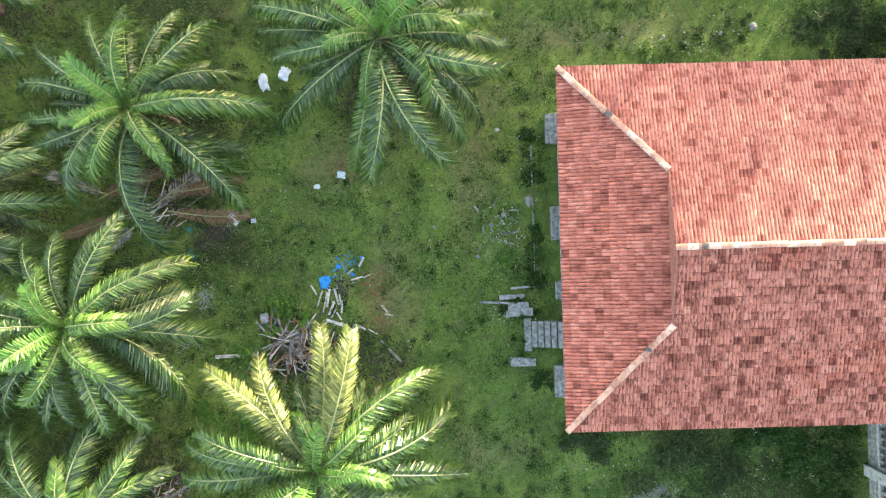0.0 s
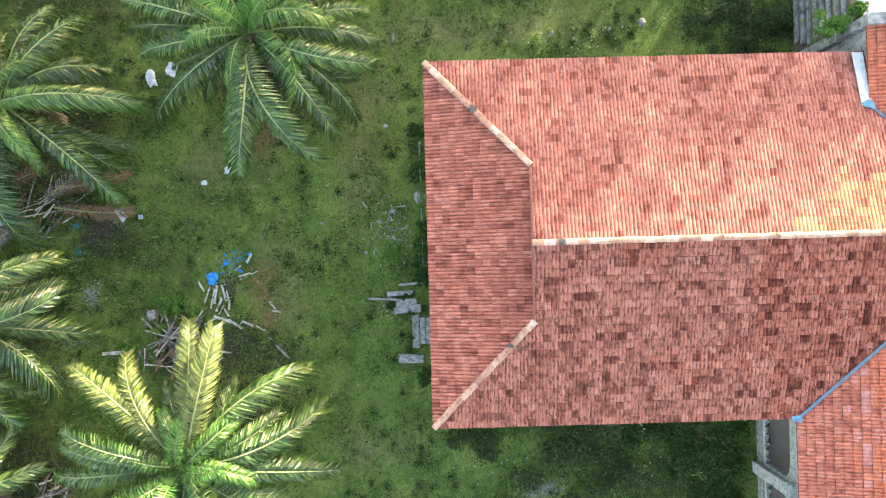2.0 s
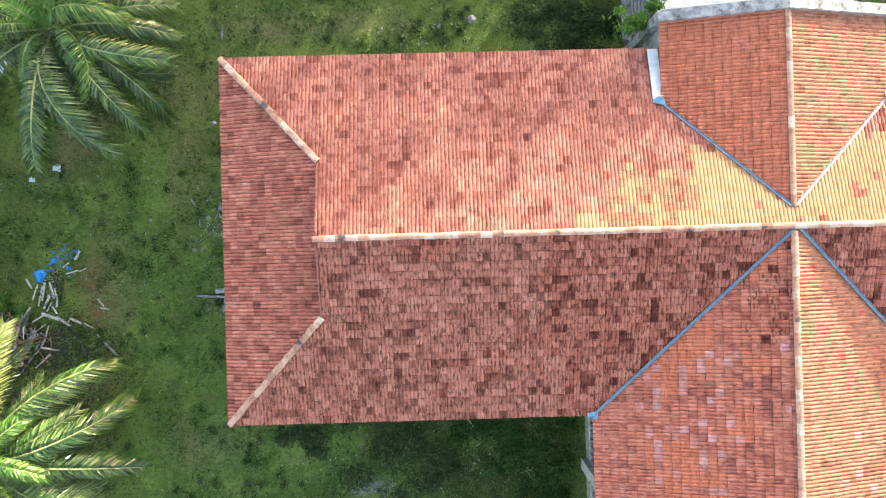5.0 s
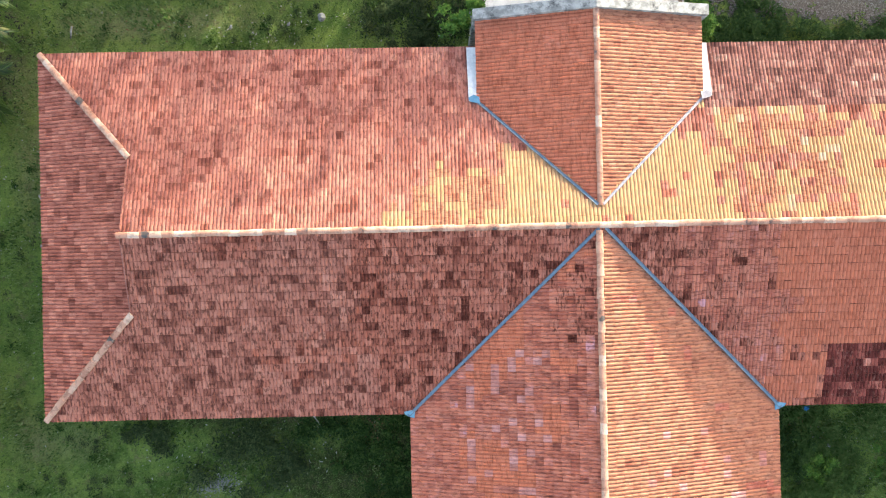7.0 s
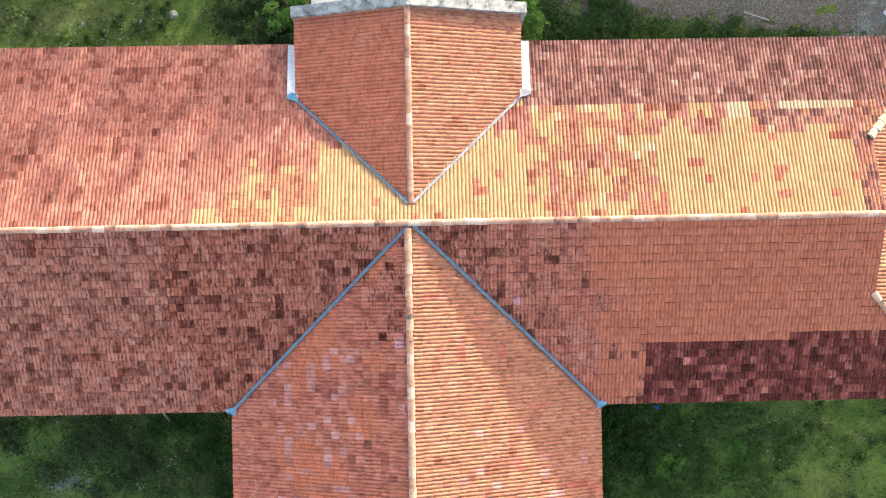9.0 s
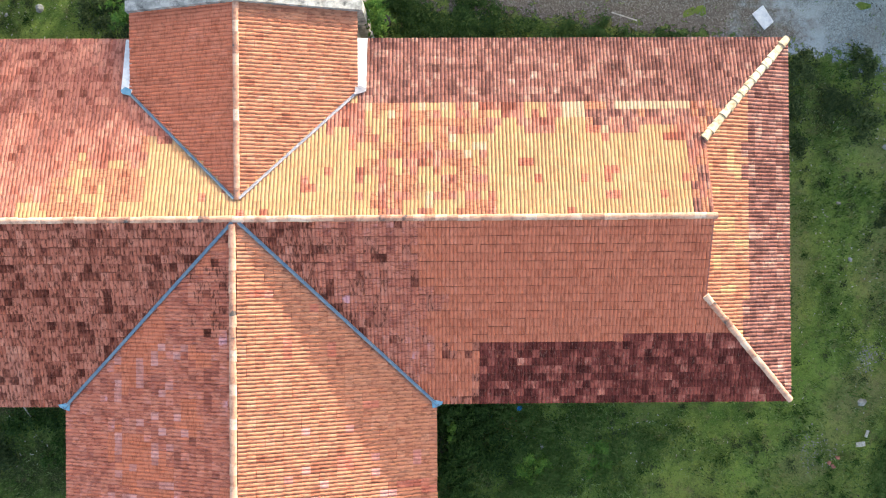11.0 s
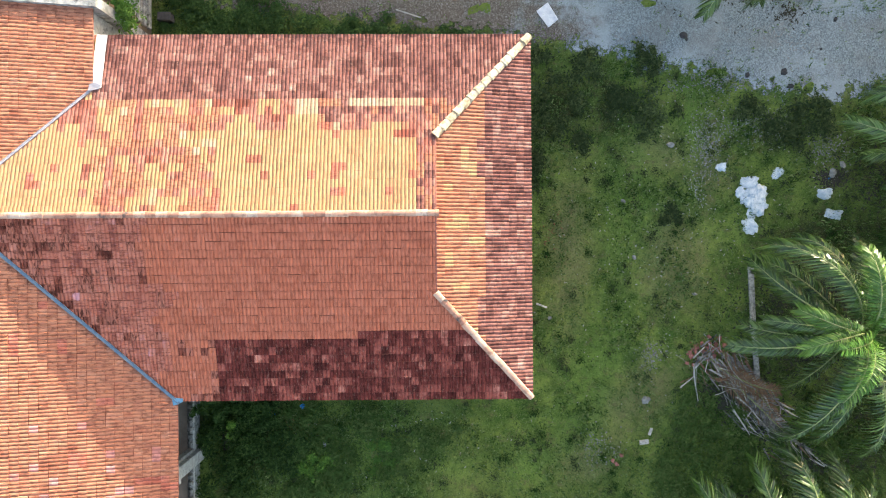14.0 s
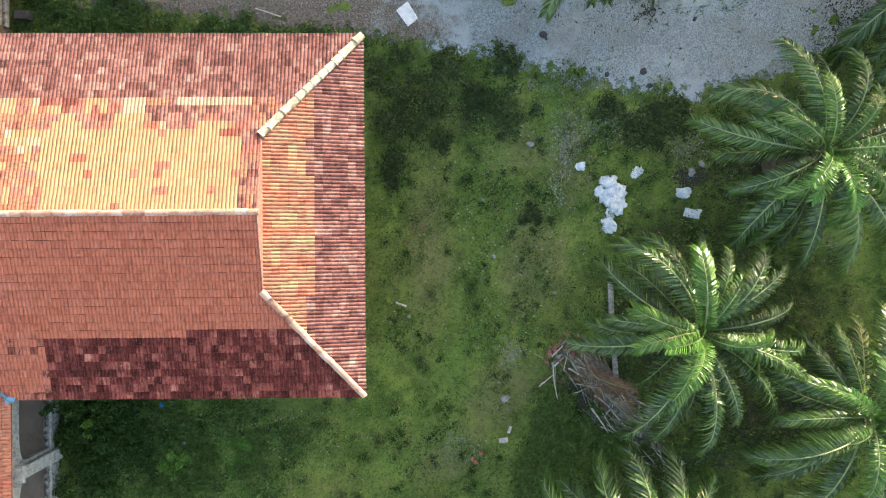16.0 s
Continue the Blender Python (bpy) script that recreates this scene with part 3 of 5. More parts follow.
def cap_mesh(length, radius, neck, flare):
    """A half-round ridge tile, its butt end flared."""
    verts, faces, seg = [], [], 8
    for x, r in ((0, radius * neck), (length * 0.9, radius), (length * 0.92, radius * flare), (length + 0.02, radius * flare)):
        for i in range(seg + 1):
            a = math.pi * i / seg
            verts.append((x, math.cos(a) * r * 1.15, math.sin(a) * r * 0.62 - 0.02))
    for k in range(3):
        for i in range(seg):
            a = k * (seg + 1) + i
            faces.append((a, a + 1, a + seg + 2, a + seg + 1))
    faces.append(tuple(range(3 * (seg + 1), 4 * (seg + 1))))
    return mesh_of("ridge_tile", verts, [f[::-1] for f in faces], CAP)


CAP_MESH = cap_mesh(0.42, 0.105, 0.97, 1.03)
CAP_CREAM = cap_mesh(0.42, 0.1, 0.86, 1.07)
CAP_CREAM.materials[0] = tile_material("cream_ridge_tile", [(0.0, (0.4, 0.32, 0.22)), (0.4, (0.55, 0.47, 0.34)), (1.0, (0.66, 0.58, 0.44))], 0.1, 0.35)


def cap_line(a, b, me=None, wide=1.0):
    a, b = Vector(a), Vector(b)
    d = b - a
    count = max(1, round(d.length / 0.42))
    x = d.normalized()
    y = Vector((0, 0, 1)).cross(x).normalized()
    turn = Matrix((x, y, x.cross(y))).transposed().to_4x4()
    for i in range(count):
        m = Matrix.Translation(a + d * i / count + Vector((0, 0, random.uniform(-0.008, 0.008)))) @ turn @ pose(0, random.gauss(0, 0.006), 0, random.gauss(0, 1.2), random.gauss(0, 0.5), random.gauss(0, 0.5))
        child("ridge_tile", me or CAP_MESH, house, m @ Matrix.Diagonal((d.length / count / 0.42, wide * random.uniform(0.95, 1.06), wide, 1)))


TOP = RIDGE + 0.06
cap_line((HIP_W - 0.12, 0, TOP), (HIP_E + 0.12, 0, TOP))
cap_line((-0.12, -0.2, TOP), (-0.12, WING_END, TOP), wide=1.15)
cap_line((0, 0.75, PORCH_RIDGE + 0.06), (0, PORCH_N + 0.1, PORCH_RIDGE + 0.06))
for sx, ex, hx in ((-1, WEST, HIP_W), (1, EAST, HIP_E)):
    for sy in (1, -1):
        cap_line((ex, -SIDE if sy < 0 else (NORTH_W if sx < 0 else NORTH_E), EAVE + 0.07), (hx, sy * FOOT_Y, FOOT_Z + 0.07), CAP_CREAM if sx > 0 and sy > 0 else CAP_MESH, 1.45 if sx > 0 and sy > 0 else 1.1)
    # small gable under the ridge end
    bm = bmesh.new()
    gx = hx + sx * 0.05
    pts = [(gx, -FOOT_Y, FOOT_Z - 0.1), (gx, FOOT_Y, FOOT_Z - 0.1), (gx, FOOT_Y, FOOT_Z + 0.03), (gx, 0, RIDGE + 0.03), (gx, -FOOT_Y, FOOT_Z + 0.03)]
    front = [bm.verts.new(p) for p in pts]
    rear = [bm.verts.new((p[0] - sx * 0.06, p[1], p[2])) for p in pts]
    bm.faces.new(front if sx > 0 else front[::-1])
    bm.faces.new(rear[::-1] if sx > 0 else rear)
    for i in range(5):
        bm.faces.new((front[i], rear[i], rear[(i + 1) % 5], front[(i + 1) % 5]))
    child("small_gable", bm_mesh("small_gable", bm, BRICK), house)


def strip(name, pts, width, mat, lift=0.06, label=""):
    """A sheet strip along a line, slightly folded along its middle, with thickness."""
    verts, faces = [], []
    for i, p in enumerate(pts):
        a, b = Vector(pts[max(i - 1, 0)]), Vector(pts[min(i + 1, len(pts) - 1)])
        side = (b - a).cross(Vector((0, 0, 1))).normalized()
        for s, dz in ((-0.5, 0.02), (0, 0.0), (0.5, 0.02)):
            w = width * (1 + 0.08 * noise.noise(Vector((i * 0.4, width * 50, s))))
            verts.append(Vector(p) + side * s * w + Vector((0, 0, lift + dz)))
    n = len(pts)
    verts += [q - Vector((0, 0, 0.04)) for q in verts]
    for i in range(n - 1):
        for k in range(2):
            q = (i * 3 + k, i * 3 + k + 1, i * 3 + k + 4, i * 3 + k + 3)
            faces += [q, tuple(3 * n + j for j in q[::-1])]
        faces += [(i * 3, i * 3 + 3, 3 * n + i * 3 + 3, 3 * n + i * 3), (i * 3 + 2, 3 * n + i * 3 + 2, 3 * n + i * 3 + 5, i * 3 + 5)]
    return child(name, mesh_of(name, verts, faces, mat), house, label=label)


def line_between(a, b, n=24):
    return [tuple(Vector(a).lerp(Vector(b), i / (n - 1))) for i in range(n)]


for sx in (-1, 1):
    strip("valley_flashing", line_between((sx * (WING + 0.1), -SIDE - 0.1, EAVE), (sx * 0.12, -0.12, RIDGE - 0.02)), 0.125, BLUE, 0.075, "faded blue valley flashing")
for sx, reach, mat, text in ((-1, -PORCH_W, BLUE, "faded blue valley flashing"), (1, PORCH_E, MORTAR, "pale mortar valley flashing")):
    low = (sx * (reach + 0.05), main_y(PORCH_EAVE) + 0.0, PORCH_EAVE)
    strip("valley_flashing", line_between(low, (sx * 0.1, main_y(PORCH_RIDGE) + 0.02, PORCH_RIDGE)), 0.105, mat, 0.075, text)
    foot_at = Vector((sx * (reach + 0.1), low[1], PORCH_EAVE + 0.12))
    lobes = [foot_at + Vector((sx * dx, dy, dz)) for dx, dy, dz in ((-0.2, -0.16, 0.08), (0.2, -0.04, -0.02), (0.27, 0.1, -0.03), (0.05, 0.22, 0.02), (-0.15, 0.12, 0.05))]
    lobes += [p - Vector((0, 0, 0.03)) for p in lobes]
    child("flashing_foot", mesh_of("flashing_foot", lobes, [(0, 1, 2, 3, 4), (9, 8, 7, 6, 5)] + [(i, 5 + i, 5 + (i + 1) % 5, (i + 1) % 5) for i in range(5)], CYAN if sx < 0 else MORTAR), house, label="crumpled sheet at the foot of the valley")
    strip("side_flashing", line_between((sx * (reach + 0.14), low[1], PORCH_EAVE + 0.02), (sx * (reach + 0.17), SIDE - 0.05, EAVE + 0.12), 10), 0.42, WHITE, 0.06, "white sheet flashing beside the porch")

# ---- walls ----
def wall(name, x0, x1, y0, y1, z0, z1, mat=PLASTER, bevel=0.02, label=""):
    return child(name, bm_mesh(name, box_bm(x0, x1, y0, y1, z0, z1, bevel), mat), house, label=label)


IN = 0.85
wx0, wx1, wy = WEST + IN, EAST - IN, SIDE - IN
wall("wall", wx0, wx0 + 0.3, -wy, wy, 0, 5.0)
wall("wall", wx1 - 0.3, wx1, -wy, wy, 0, 5.0)
wall("wall", wx0 + 0.3, -6.55, -wy, -wy + 0.3, 0, 5.0)
wall("wall", 6.42, wx1 - 0.3, -wy, -wy + 0.3, 0, 5.0)
wall("wall", wx0 + 0.3, -4.2, wy - 0.3, wy, 0, 5.0)
wall("wall", 4.12, wx1 - 0.3, wy - 0.3, wy, 0, 5.0)
wall("plinth", -6.68, 6.43, WING_END + 0.7, -wy, 0, 0.6, CONCRETE)
wall("corridor_floor", -6.3, 6.05, WING_END + 1.06, -wy - 0.01, 0.6, 0.63, FLOORTILE, 0.0, "brown corridor floor")
wall("wall", -6.5, 6.25, WING_END + 0.75, WING_END + 1.05, 0.6, 5.0)


def arcade(x, out):
    """A wall of wide arches on piers along the wing; out: the side that faces the open."""
    t0, t1 = x - 0.15, x + 0.15
    bays = [(-10.65, -6.9), (-15.0, -11.45)]
    top, spring, crown = 4.95, 2.3, 3.0
    for y0, y1 in bays:
        pts = []
        for i in range(17):
            a = math.pi * i / 16
            cx = (y0 + y1) / 2 - (y1 - y0) / 2 * math.copysign(abs(math.cos(a)) ** 0.55, math.cos(a))
            pts.append((cx, spring + (crown - spring) * math.sin(a) ** 0.55))
        verts, faces = [], []
        for xx in (t0, t1):
            for (yy, zz) in pts:
                verts += [(xx, yy, zz), (xx, yy, top)]
        k = 34
        for i in range(16):
            a = 2 * i
            faces += [(a, a + 1, a + 3, a + 2), (k + a, k + a + 2, k + a + 3, k + a + 1), (a, a + 2, k + a + 2, k + a), (a + 1, k + a + 1, k + a + 3, a + 3)]
        child("arch", mesh_of("arch", verts, faces, PLASTER), house, label="wide plastered arch with stained face")
        # low kerb with broken stubs of balusters
        wall("parapet", x - 0.1 + out * 0.05, x + 0.1 + out * 0.05, y0, y1, 0.6, 0.75, PLASTER)
        for i in range(int((y1 - y0) / 0.36)):
            yy = y0 + 0.25 + i * 0.36
            wall("baluster", x - 0.08 + out * 0.06, x + 0.08 + out * 0.06, yy - 0.09, yy + 0.09, 0.78, 0.95 + 0.08 * (i % 3), CONCRETE, 0.03)
    for y0, y1 in ((-11.45, -10.65), (-15.8, -15.0)):
        wall("pier", t0, t1, y0, y1, 0.6, top)
        wall("pilaster", min(x + out * 0.15, x + out * 0.42), max(x + out * 0.15, x + out * 0.42), y0 + 0.12, y1 - 0.12, 0.0, 3.0)
        for k, (reach, grow) in enumerate(((0.36, 0.02), (0.5, 0.1), (0.42, 0.05), (0.55, 0.14))):
            z0 = 2.7 + 0.16 * k
            slab_bm = box_bm(min(x + out * 0.15, x + out * reach), max(x + out * 0.15, x + out * reach), y0 + 0.12 - grow, y1 - 0.12 + grow, z0 + 0.3, z0 + 0.41, 0.02, wobble=0.035)
            child("capital", bm_mesh("capital", slab_bm, PLASTER if k % 2 else PARAPET), house, label="broken stepped plaster capital")
    wall("pier", t0, t1, WING_END + 1.05, -15.8, 0.6, top)


arcade(-6.5, -1)
arcade(6.25, 1)
for sx in (-1, 1):
    wall("inner_wall", sx * 4.3 - 0.1, sx * 4.3 + 0.1, WING_END + 1.05, -wy, 0.6, 5.0, INNER)
wall("wall", -6.35, 6.1, -wy, -wy + 0.3, 0.6, 5.0, INNER)
# porch: side walls and stepped gable parapet
for x0, x1 in ((PORCH_W + 0.2, PORCH_W + 0.5), (PORCH_E - 0.5, PORCH_E - 0.2)):
    wall("porch_wall", x0, x1, wy - 0.3, PORCH_N, 0, 5.55)


def porch_parapet():
    y0, y1 = PORCH_N, PORCH_N + 0.42
    xs = [PORCH_W - 0.12, PORCH_W + 0.7, 0.0, PORCH_E - 0.7, PORCH_E + 0.25]
    prof = [PORCH_EAVE + 0.22, PORCH_EAVE + 0.42, PORCH_RIDGE + 0.2, PORCH_EAVE + 0.42, PORCH_EAVE + 0.22]
    verts, faces = [], []
    for x, z in zip(xs, prof):
        verts += [(x, y0, 0), (x, y0, z), (x, y1, z), (x, y1, 0)]
    for i in range(4):
        a = 4 * i
        for k in range(4):
            faces.append((a + k, a + 4 + k, a + 4 + (k + 1) % 4, a + (k + 1) % 4))
    faces += [(0, 1, 2, 3), (19, 18, 17, 16)]
    child("gable_parapet", mesh_of("gable_parapet", verts, [f[::-1] for f in faces], PARAPET), house, label="blackened white gable parapet")


porch_parapet()


# ---- entrance stairs on the west side ----
def west_stairs():
    st = thing("entrance_stairs", "worn grey concrete stairs with stepped cheek blocks", "stairs", pose(0, 0, 0))
    for i in range(5):
        x = -22.8 + i * 0.29
        child("step", bm_mesh("step", box_bm(x + 0.02, x + 0.265, -4.66, -3.4, 0.0, 0.16 + 0.15 * i, 0.02, wobble=0.012), CONCRETE), st)
    child("flight", bm_mesh("flight", box_bm(-22.75, -21.3, -4.62, -3.44, 0, 0.08, 0.01), CONCRETE), st)
    child("landing", bm_mesh("landing", box_bm(-23.15, -22.8, -4.85, -3.25, 0, 0.1, 0.02, wobble=0.02), CONCRETE), st)
    for y0, y1, x0 in ((-3.2, -2.75, -24.0), (-5.55, -5.15, -23.9)):
        child("cheek_block", bm_mesh("cheek_block", box_bm(x0, -22.7, y0, y1, 0, 0.12, 0.03, wobble=0.07), CONCRETE), st)


west_stairs()


# ---- palms ----
def frond_mesh(name, seed, rise0, rise1, mat, length=6.0, leaflets=115, droop=0.6, fold=0.0):
    """One feather frond along +x: a tapered curved stalk with two ranks of narrow leaflets."""
    rng = random.Random(seed)
    n = 26
    spine, p = [], Vector((0, 0, 0))
    sway = rng.uniform(-0.55, 0.55)
    for i in range(n + 1):
        s = i / n
        a = radians(rise0 + (rise1 - rise0) * s ** 1.15)
        b = sway * s * s
        d = Vector((math.cos(a) * math.cos(b), math.cos(a) * math.sin(b), math.sin(a)))
        spine.append((p.copy(), d))
        p += d * length / n
    verts, faces, index = [], [], []
    for i, (q, d) in enumerate(spine):
        side = d.cross(Vector((0, 0, 1))).normalized()
        up = side.cross(d)
        r = 0.036 * (1 - i / n) ** 0.8 + 0.006
        for k in range(4):
            a = math.pi / 2 * k
            verts.append(q + side * math.cos(a) * r * 1.3 + up * math.sin(a) * r)
    for i in range(n):
        for k in range(4):
            faces.append((4 * i + k, 4 * i + (k + 1) % 4, 4 * i + 4 + (k + 1) % 4, 4 * i + 4 + k))
            index.append(1)
    up = Vector((0, 0, 1))
    for side_sign in (-1, 1):
        for j in range(leaflets):
            s = 0.1 + 0.9 * (j + rng.uniform(0, 0.8)) / leaflets
            f = min(s * n, n - 0.001)
            i = int(f)
            q = spine[i][0].lerp(spine[i + 1][0], f - i)
            d = spine[i][1]
            side = d.cross(up).normalized() * side_sign
            crest = side.cross(d) * side_sign
            ln = (0.17 + 0.57 * math.sin(math.pi * min(1, (s - 0.04) / 1.02)) ** 0.6) * rng.uniform(0.8, 1.1)
            # two planes of leaflets, each blade bending over towards the ground
            lift = (0.55 if j % 2 else 0.12) + fold + rng.gauss(0, 0.12) + 0.25 * noise.noise(Vector((s * 9, seed, side_sign)))
            w = (side + d * (0.38 + 0.5 * s + rng.gauss(0, 0.06)) + crest * lift).normalized()
            half_w = 0.028 * rng.uniform(0.8, 1.2)
            across = w.cross(crest).normalized().lerp(crest, rng.uniform(-0.3, 0.45)).normalized()
            bend = droop * rng.uniform(0.7, 1.4)
            at = len(verts)
            for k, wide in ((0, 0.5), (0.33, 1.0), (0.68, 0.85)):
                c = q + w * ln * k - up * ln * bend * k * k
                verts += [c - across * half_w * wide, c + across * half_w * wide]
            verts.append(q + w * ln * 0.94 - up * ln * bend * 1.1)
            faces += [(at, at + 1, at + 3, at + 2), (at + 2, at + 3, at + 5, at + 4), (at + 4, at + 5, at + 6)]
            index += [0, 0, 0]
    return mesh_of(name, verts, faces, [mat, RACHIS], index)


def reach_of(me):
    return max(math.hypot(v.co.x, v.co.y) for v in me.vertices)


FRONDS = [frond_mesh("frond", 10 + i, r0, r1, FROND, droop=dr, fold=fo) for i, (r0, r1, dr, fo) in enumerate(((46, -56, 1.1, 0.1), (36, -64, 1.25, 0.2), (54, -70, 1.0, 0.25), (28, -50, 1.0, 0.1), (20, -62, 1.2, 0.1), (40, -76, 1.1, 0.2)))]
YELLOWS = [frond_mesh("frond", 30 + i, r0, r1, FROND_YELLOW, droop=0.85, fold=0.1) for i, (r0, r1) in enumerate(((48, -42), (38, -48)))]
NEWS = [frond_mesh("young_frond", 40 + i, r0, r1, FROND_NEW, length=3.6, leaflets=66, droop=0.3, fold=0.4) for i, (r0, r1) in enumerate(((82, -10), (74, -30)))]
INNER_FRONDS = [frond_mesh("frond", 50 + i, r0, r1, FROND_MID, length=4.4, leaflets=84, droop=0.9, fold=0.3) for i, (r0, r1) in enumerate(((74, -62), (64, -66)))]
LOWER_FRONDS = [frond_mesh("frond", 55 + i, r0, r1, FROND, length=5.2, leaflets=84, droop=0.7) for i, (r0, r1) in enumerate(((8, -58), (-4, -64)))]
REACH = {me: reach_of(me) for me in (*FRONDS, *YELLOWS, *NEWS)}


def trunk_mesh(seed, height):
    rng = random.Random(seed)
    verts, faces = [], []
    rings, seg = 12, 12
    for i in range(rings + 1):
        s = i / rings
        r = 0.34 + 0.16 * (1 - s) ** 3 + 0.1 * math.sin(math.pi * s)
        for k in range(seg):
            a = 2 * math.pi * k / seg
            rr = r * (1 + 0.12 * rng.uniform(-1, 1))
            verts.append((rr * math.cos(a), rr * math.sin(a), height * s))
    for i in range(rings):
        for k in range(seg):
            faces.append((i * seg + k, i * seg + (k + 1) % seg, (i + 1) * seg + (k + 1) % seg, (i + 1) * seg + k))
    faces.append(tuple(range(rings * seg, (rings + 1) * seg)))
    # cut leaf bases round the trunk
    for j in range(70):
        z = height * (0.25 + 0.75 * j / 70)
        a = j * 2.4
        c, s = math.cos(a), math.sin(a)
        r = 0.38
        at = len(verts)
        for (dr, dt, dz) in ((0, -0.09, 0), (0, 0.09, 0), (0.16, 0.05, 0.16), (0.16, -0.05, 0.16), (0, 0, 0.13)):
            verts.append(((r + dr) * c - dt * s, (r + dr) * s + dt * c, z + dz))
        faces += [(at, at + 1, at + 2, at + 3), (at + 1, at + 4, at + 2), (at + 3, at + 4, at), (at + 3, at + 2, at + 4)]
    return mesh_of("trunk", verts, faces, BARK)


def palm(x, y, height, fronds, seed, label, yellow=(), spears=3):
    """An oil palm. fronds: (bearing in degrees, reach in metres) of its leaves."""
    rng = random.Random(seed)
    pt = thing("palm_tree", label, "palm", pose(x, y, 0), group="oil palms")
    child("trunk", trunk_mesh(seed, height), pt)
    for i, (bearing, reach) in enumerate(fronds):
        me = rng.choice(YELLOWS if i in yellow else FRONDS)
        s = 1.07 * reach / REACH[me]
        a = radians(bearing)
        m = pose(0.2 * math.cos(a), 0.2 * math.sin(a), height - 0.1 + rng.uniform(-0.3, 0.15), rng.gauss(0, 14), rng.gauss(0, 5), bearing)
        child("frond", me, pt, m @ Matrix.Diagonal((s, s, s * rng.uniform(0.85, 1.1), 1)))
    for i in range(8):
        bearing = 45 * i + rng.uniform(-18, 18)
        child("frond", LOWER_FRONDS[i % 2], pt, pose(0.25 * math.cos(radians(bearing)), 0.25 * math.sin(radians(bearing)), height - 0.55, rng.gauss(0, 12), 0, bearing) @ Matrix.Scale(rng.uniform(0.75, 0.95), 4))
    for i in range(7):
        me = INNER_FRONDS[i % 2]
        bearing = 51 * i + rng.uniform(-14, 14)
        s = rng.uniform(0.75, 1.05)
        child("frond", me, pt, pose(0.08 * math.cos(radians(bearing)), 0.08 * math.sin(radians(bearing)), height + 0.05, rng.gauss(0, 18), 0, bearing) @ Matrix.Scale(s, 4))
    for i in range(spears):
        bearing = rng.uniform(0, 360)
        child("young_frond", rng.choice(NEWS), pt, pose(0, 0, height, 0, rng.gauss(0, 6), bearing) @ Matrix.Scale(rng.uniform(0.7, 1.0), 4))
    return pt


def ring(start, count, reach, jitter=8, seed=0):
    rng = random.Random(seed)
    return [(start + 360 * i / count + rng.uniform(-jitter, jitter), reach * rng.uniform(0.85, 1.1)) for i in range(count)]


GREEN = "green oil palm with arching feathery fronds"
palm(-40.0, 6.5, 4.2, [(115, 4.3), (100, 4.4), (70, 4.4), (42, 4.9), (13, 4.6), (0, 5.4), (-39, 5.7), (-62, 3.0), (-80, 5.8), (240, 4.4), (225, 4.2), (203, 5.0), (184, 5.2), (161, 5.0), (142, 4.6), (172, 3.6), (-30, 4.6), (30, 3.5), (262, 3.4), (85, 4.0)], 1, GREEN)
palm(-42.6, -2.6, 4.7, [(115, 4.0), (95, 3.9), (65, 4.9), (28, 5.3), (10, 5.1), (-4, 5.4), (-28, 5.5), (-54, 5.2), (-75, 4.8), (-105, 4.6), (-128, 4.5), (135, 4.2), (160, 4.6), (185, 4.6), (205, 5.0), (225, 4.6), (78, 3.6), (-42, 3.8), (-88, 3.9), (250, 3.6)], 2, GREEN)
palm(-32.5, -8.8, 4.7, [(89, 5.6), (74, 5.8), (41, 6.1), (14, 6.0), (0, 6.0), (138, 5.8), (124, 5.0), (174, 5.5), (187, 5.6), (160, 4.9), (-20, 5.5), (-40, 5.2), (-65, 5.0), (-90, 5.2), (-115, 5.0), (-140, 5.2), (-160, 4.8), (28, 4.2), (55, 3.6), (105, 3.4)], 3, "oil palm with several yellowed upper fronds", yellow=(0, 1, 5, 6))
palm(-29.4, 9.1, 4.5, [(-3, 4.9), (-18, 5.0), (-36, 5.3), (-63, 5.7), (-51, 5.2), (-95, 5.7), (-104, 5.4), (218, 5.5), (190, 4.3), (176, 5.2), (163, 5.2), (17, 4.8), (27, 4.6), (45, 4.8), (68, 5.0), (95, 4.6), (120, 5.0), (145, 4.8), (-76, 3.4), (202, 3.6)], 4, GREEN)
palm(35.6, -5.0, 4.4, [(150, 4.7), (122, 4.8), (106, 4.3), (89, 3.5), (54, 4.3), (35, 4.4), (15, 4.6), (-8, 4.8), (-22, 4.4), (-52, 5.1), (-68, 4.0), (-89, 5.1), (-111, 4.8), (-128, 5.2), (190, 5.0), (172, 3.6), (-36, 4.4), (70, 3.4)], 5, GREEN)
palm(40.9, 2.5, 4.4, [(171, 5.0), (139, 4.8), (112, 4.7), (84, 4.6), (64, 4.4), (202, 4.0), (222, 5.5), (-101, 4.7), (-78, 4.8), (-55, 5.0), (-30, 5.0), (-5, 5.0), (20, 5.0), (42, 4.8), (155, 3.2), (240, 4.4)], 6, GREEN)
palm(42.7, -8.6, 4.4, [(197, 5.2), (154, 4.3), (106, 3.6), (125, 4.0), (220, 4.9), (240, 5.0), (265, 5.0), (290, 5.0), (315, 5.0), (340, 5.0), (5, 5.0), (30, 5.0), (55, 5.0), (80, 4.6), (180, 3.6)], 7, GREEN)
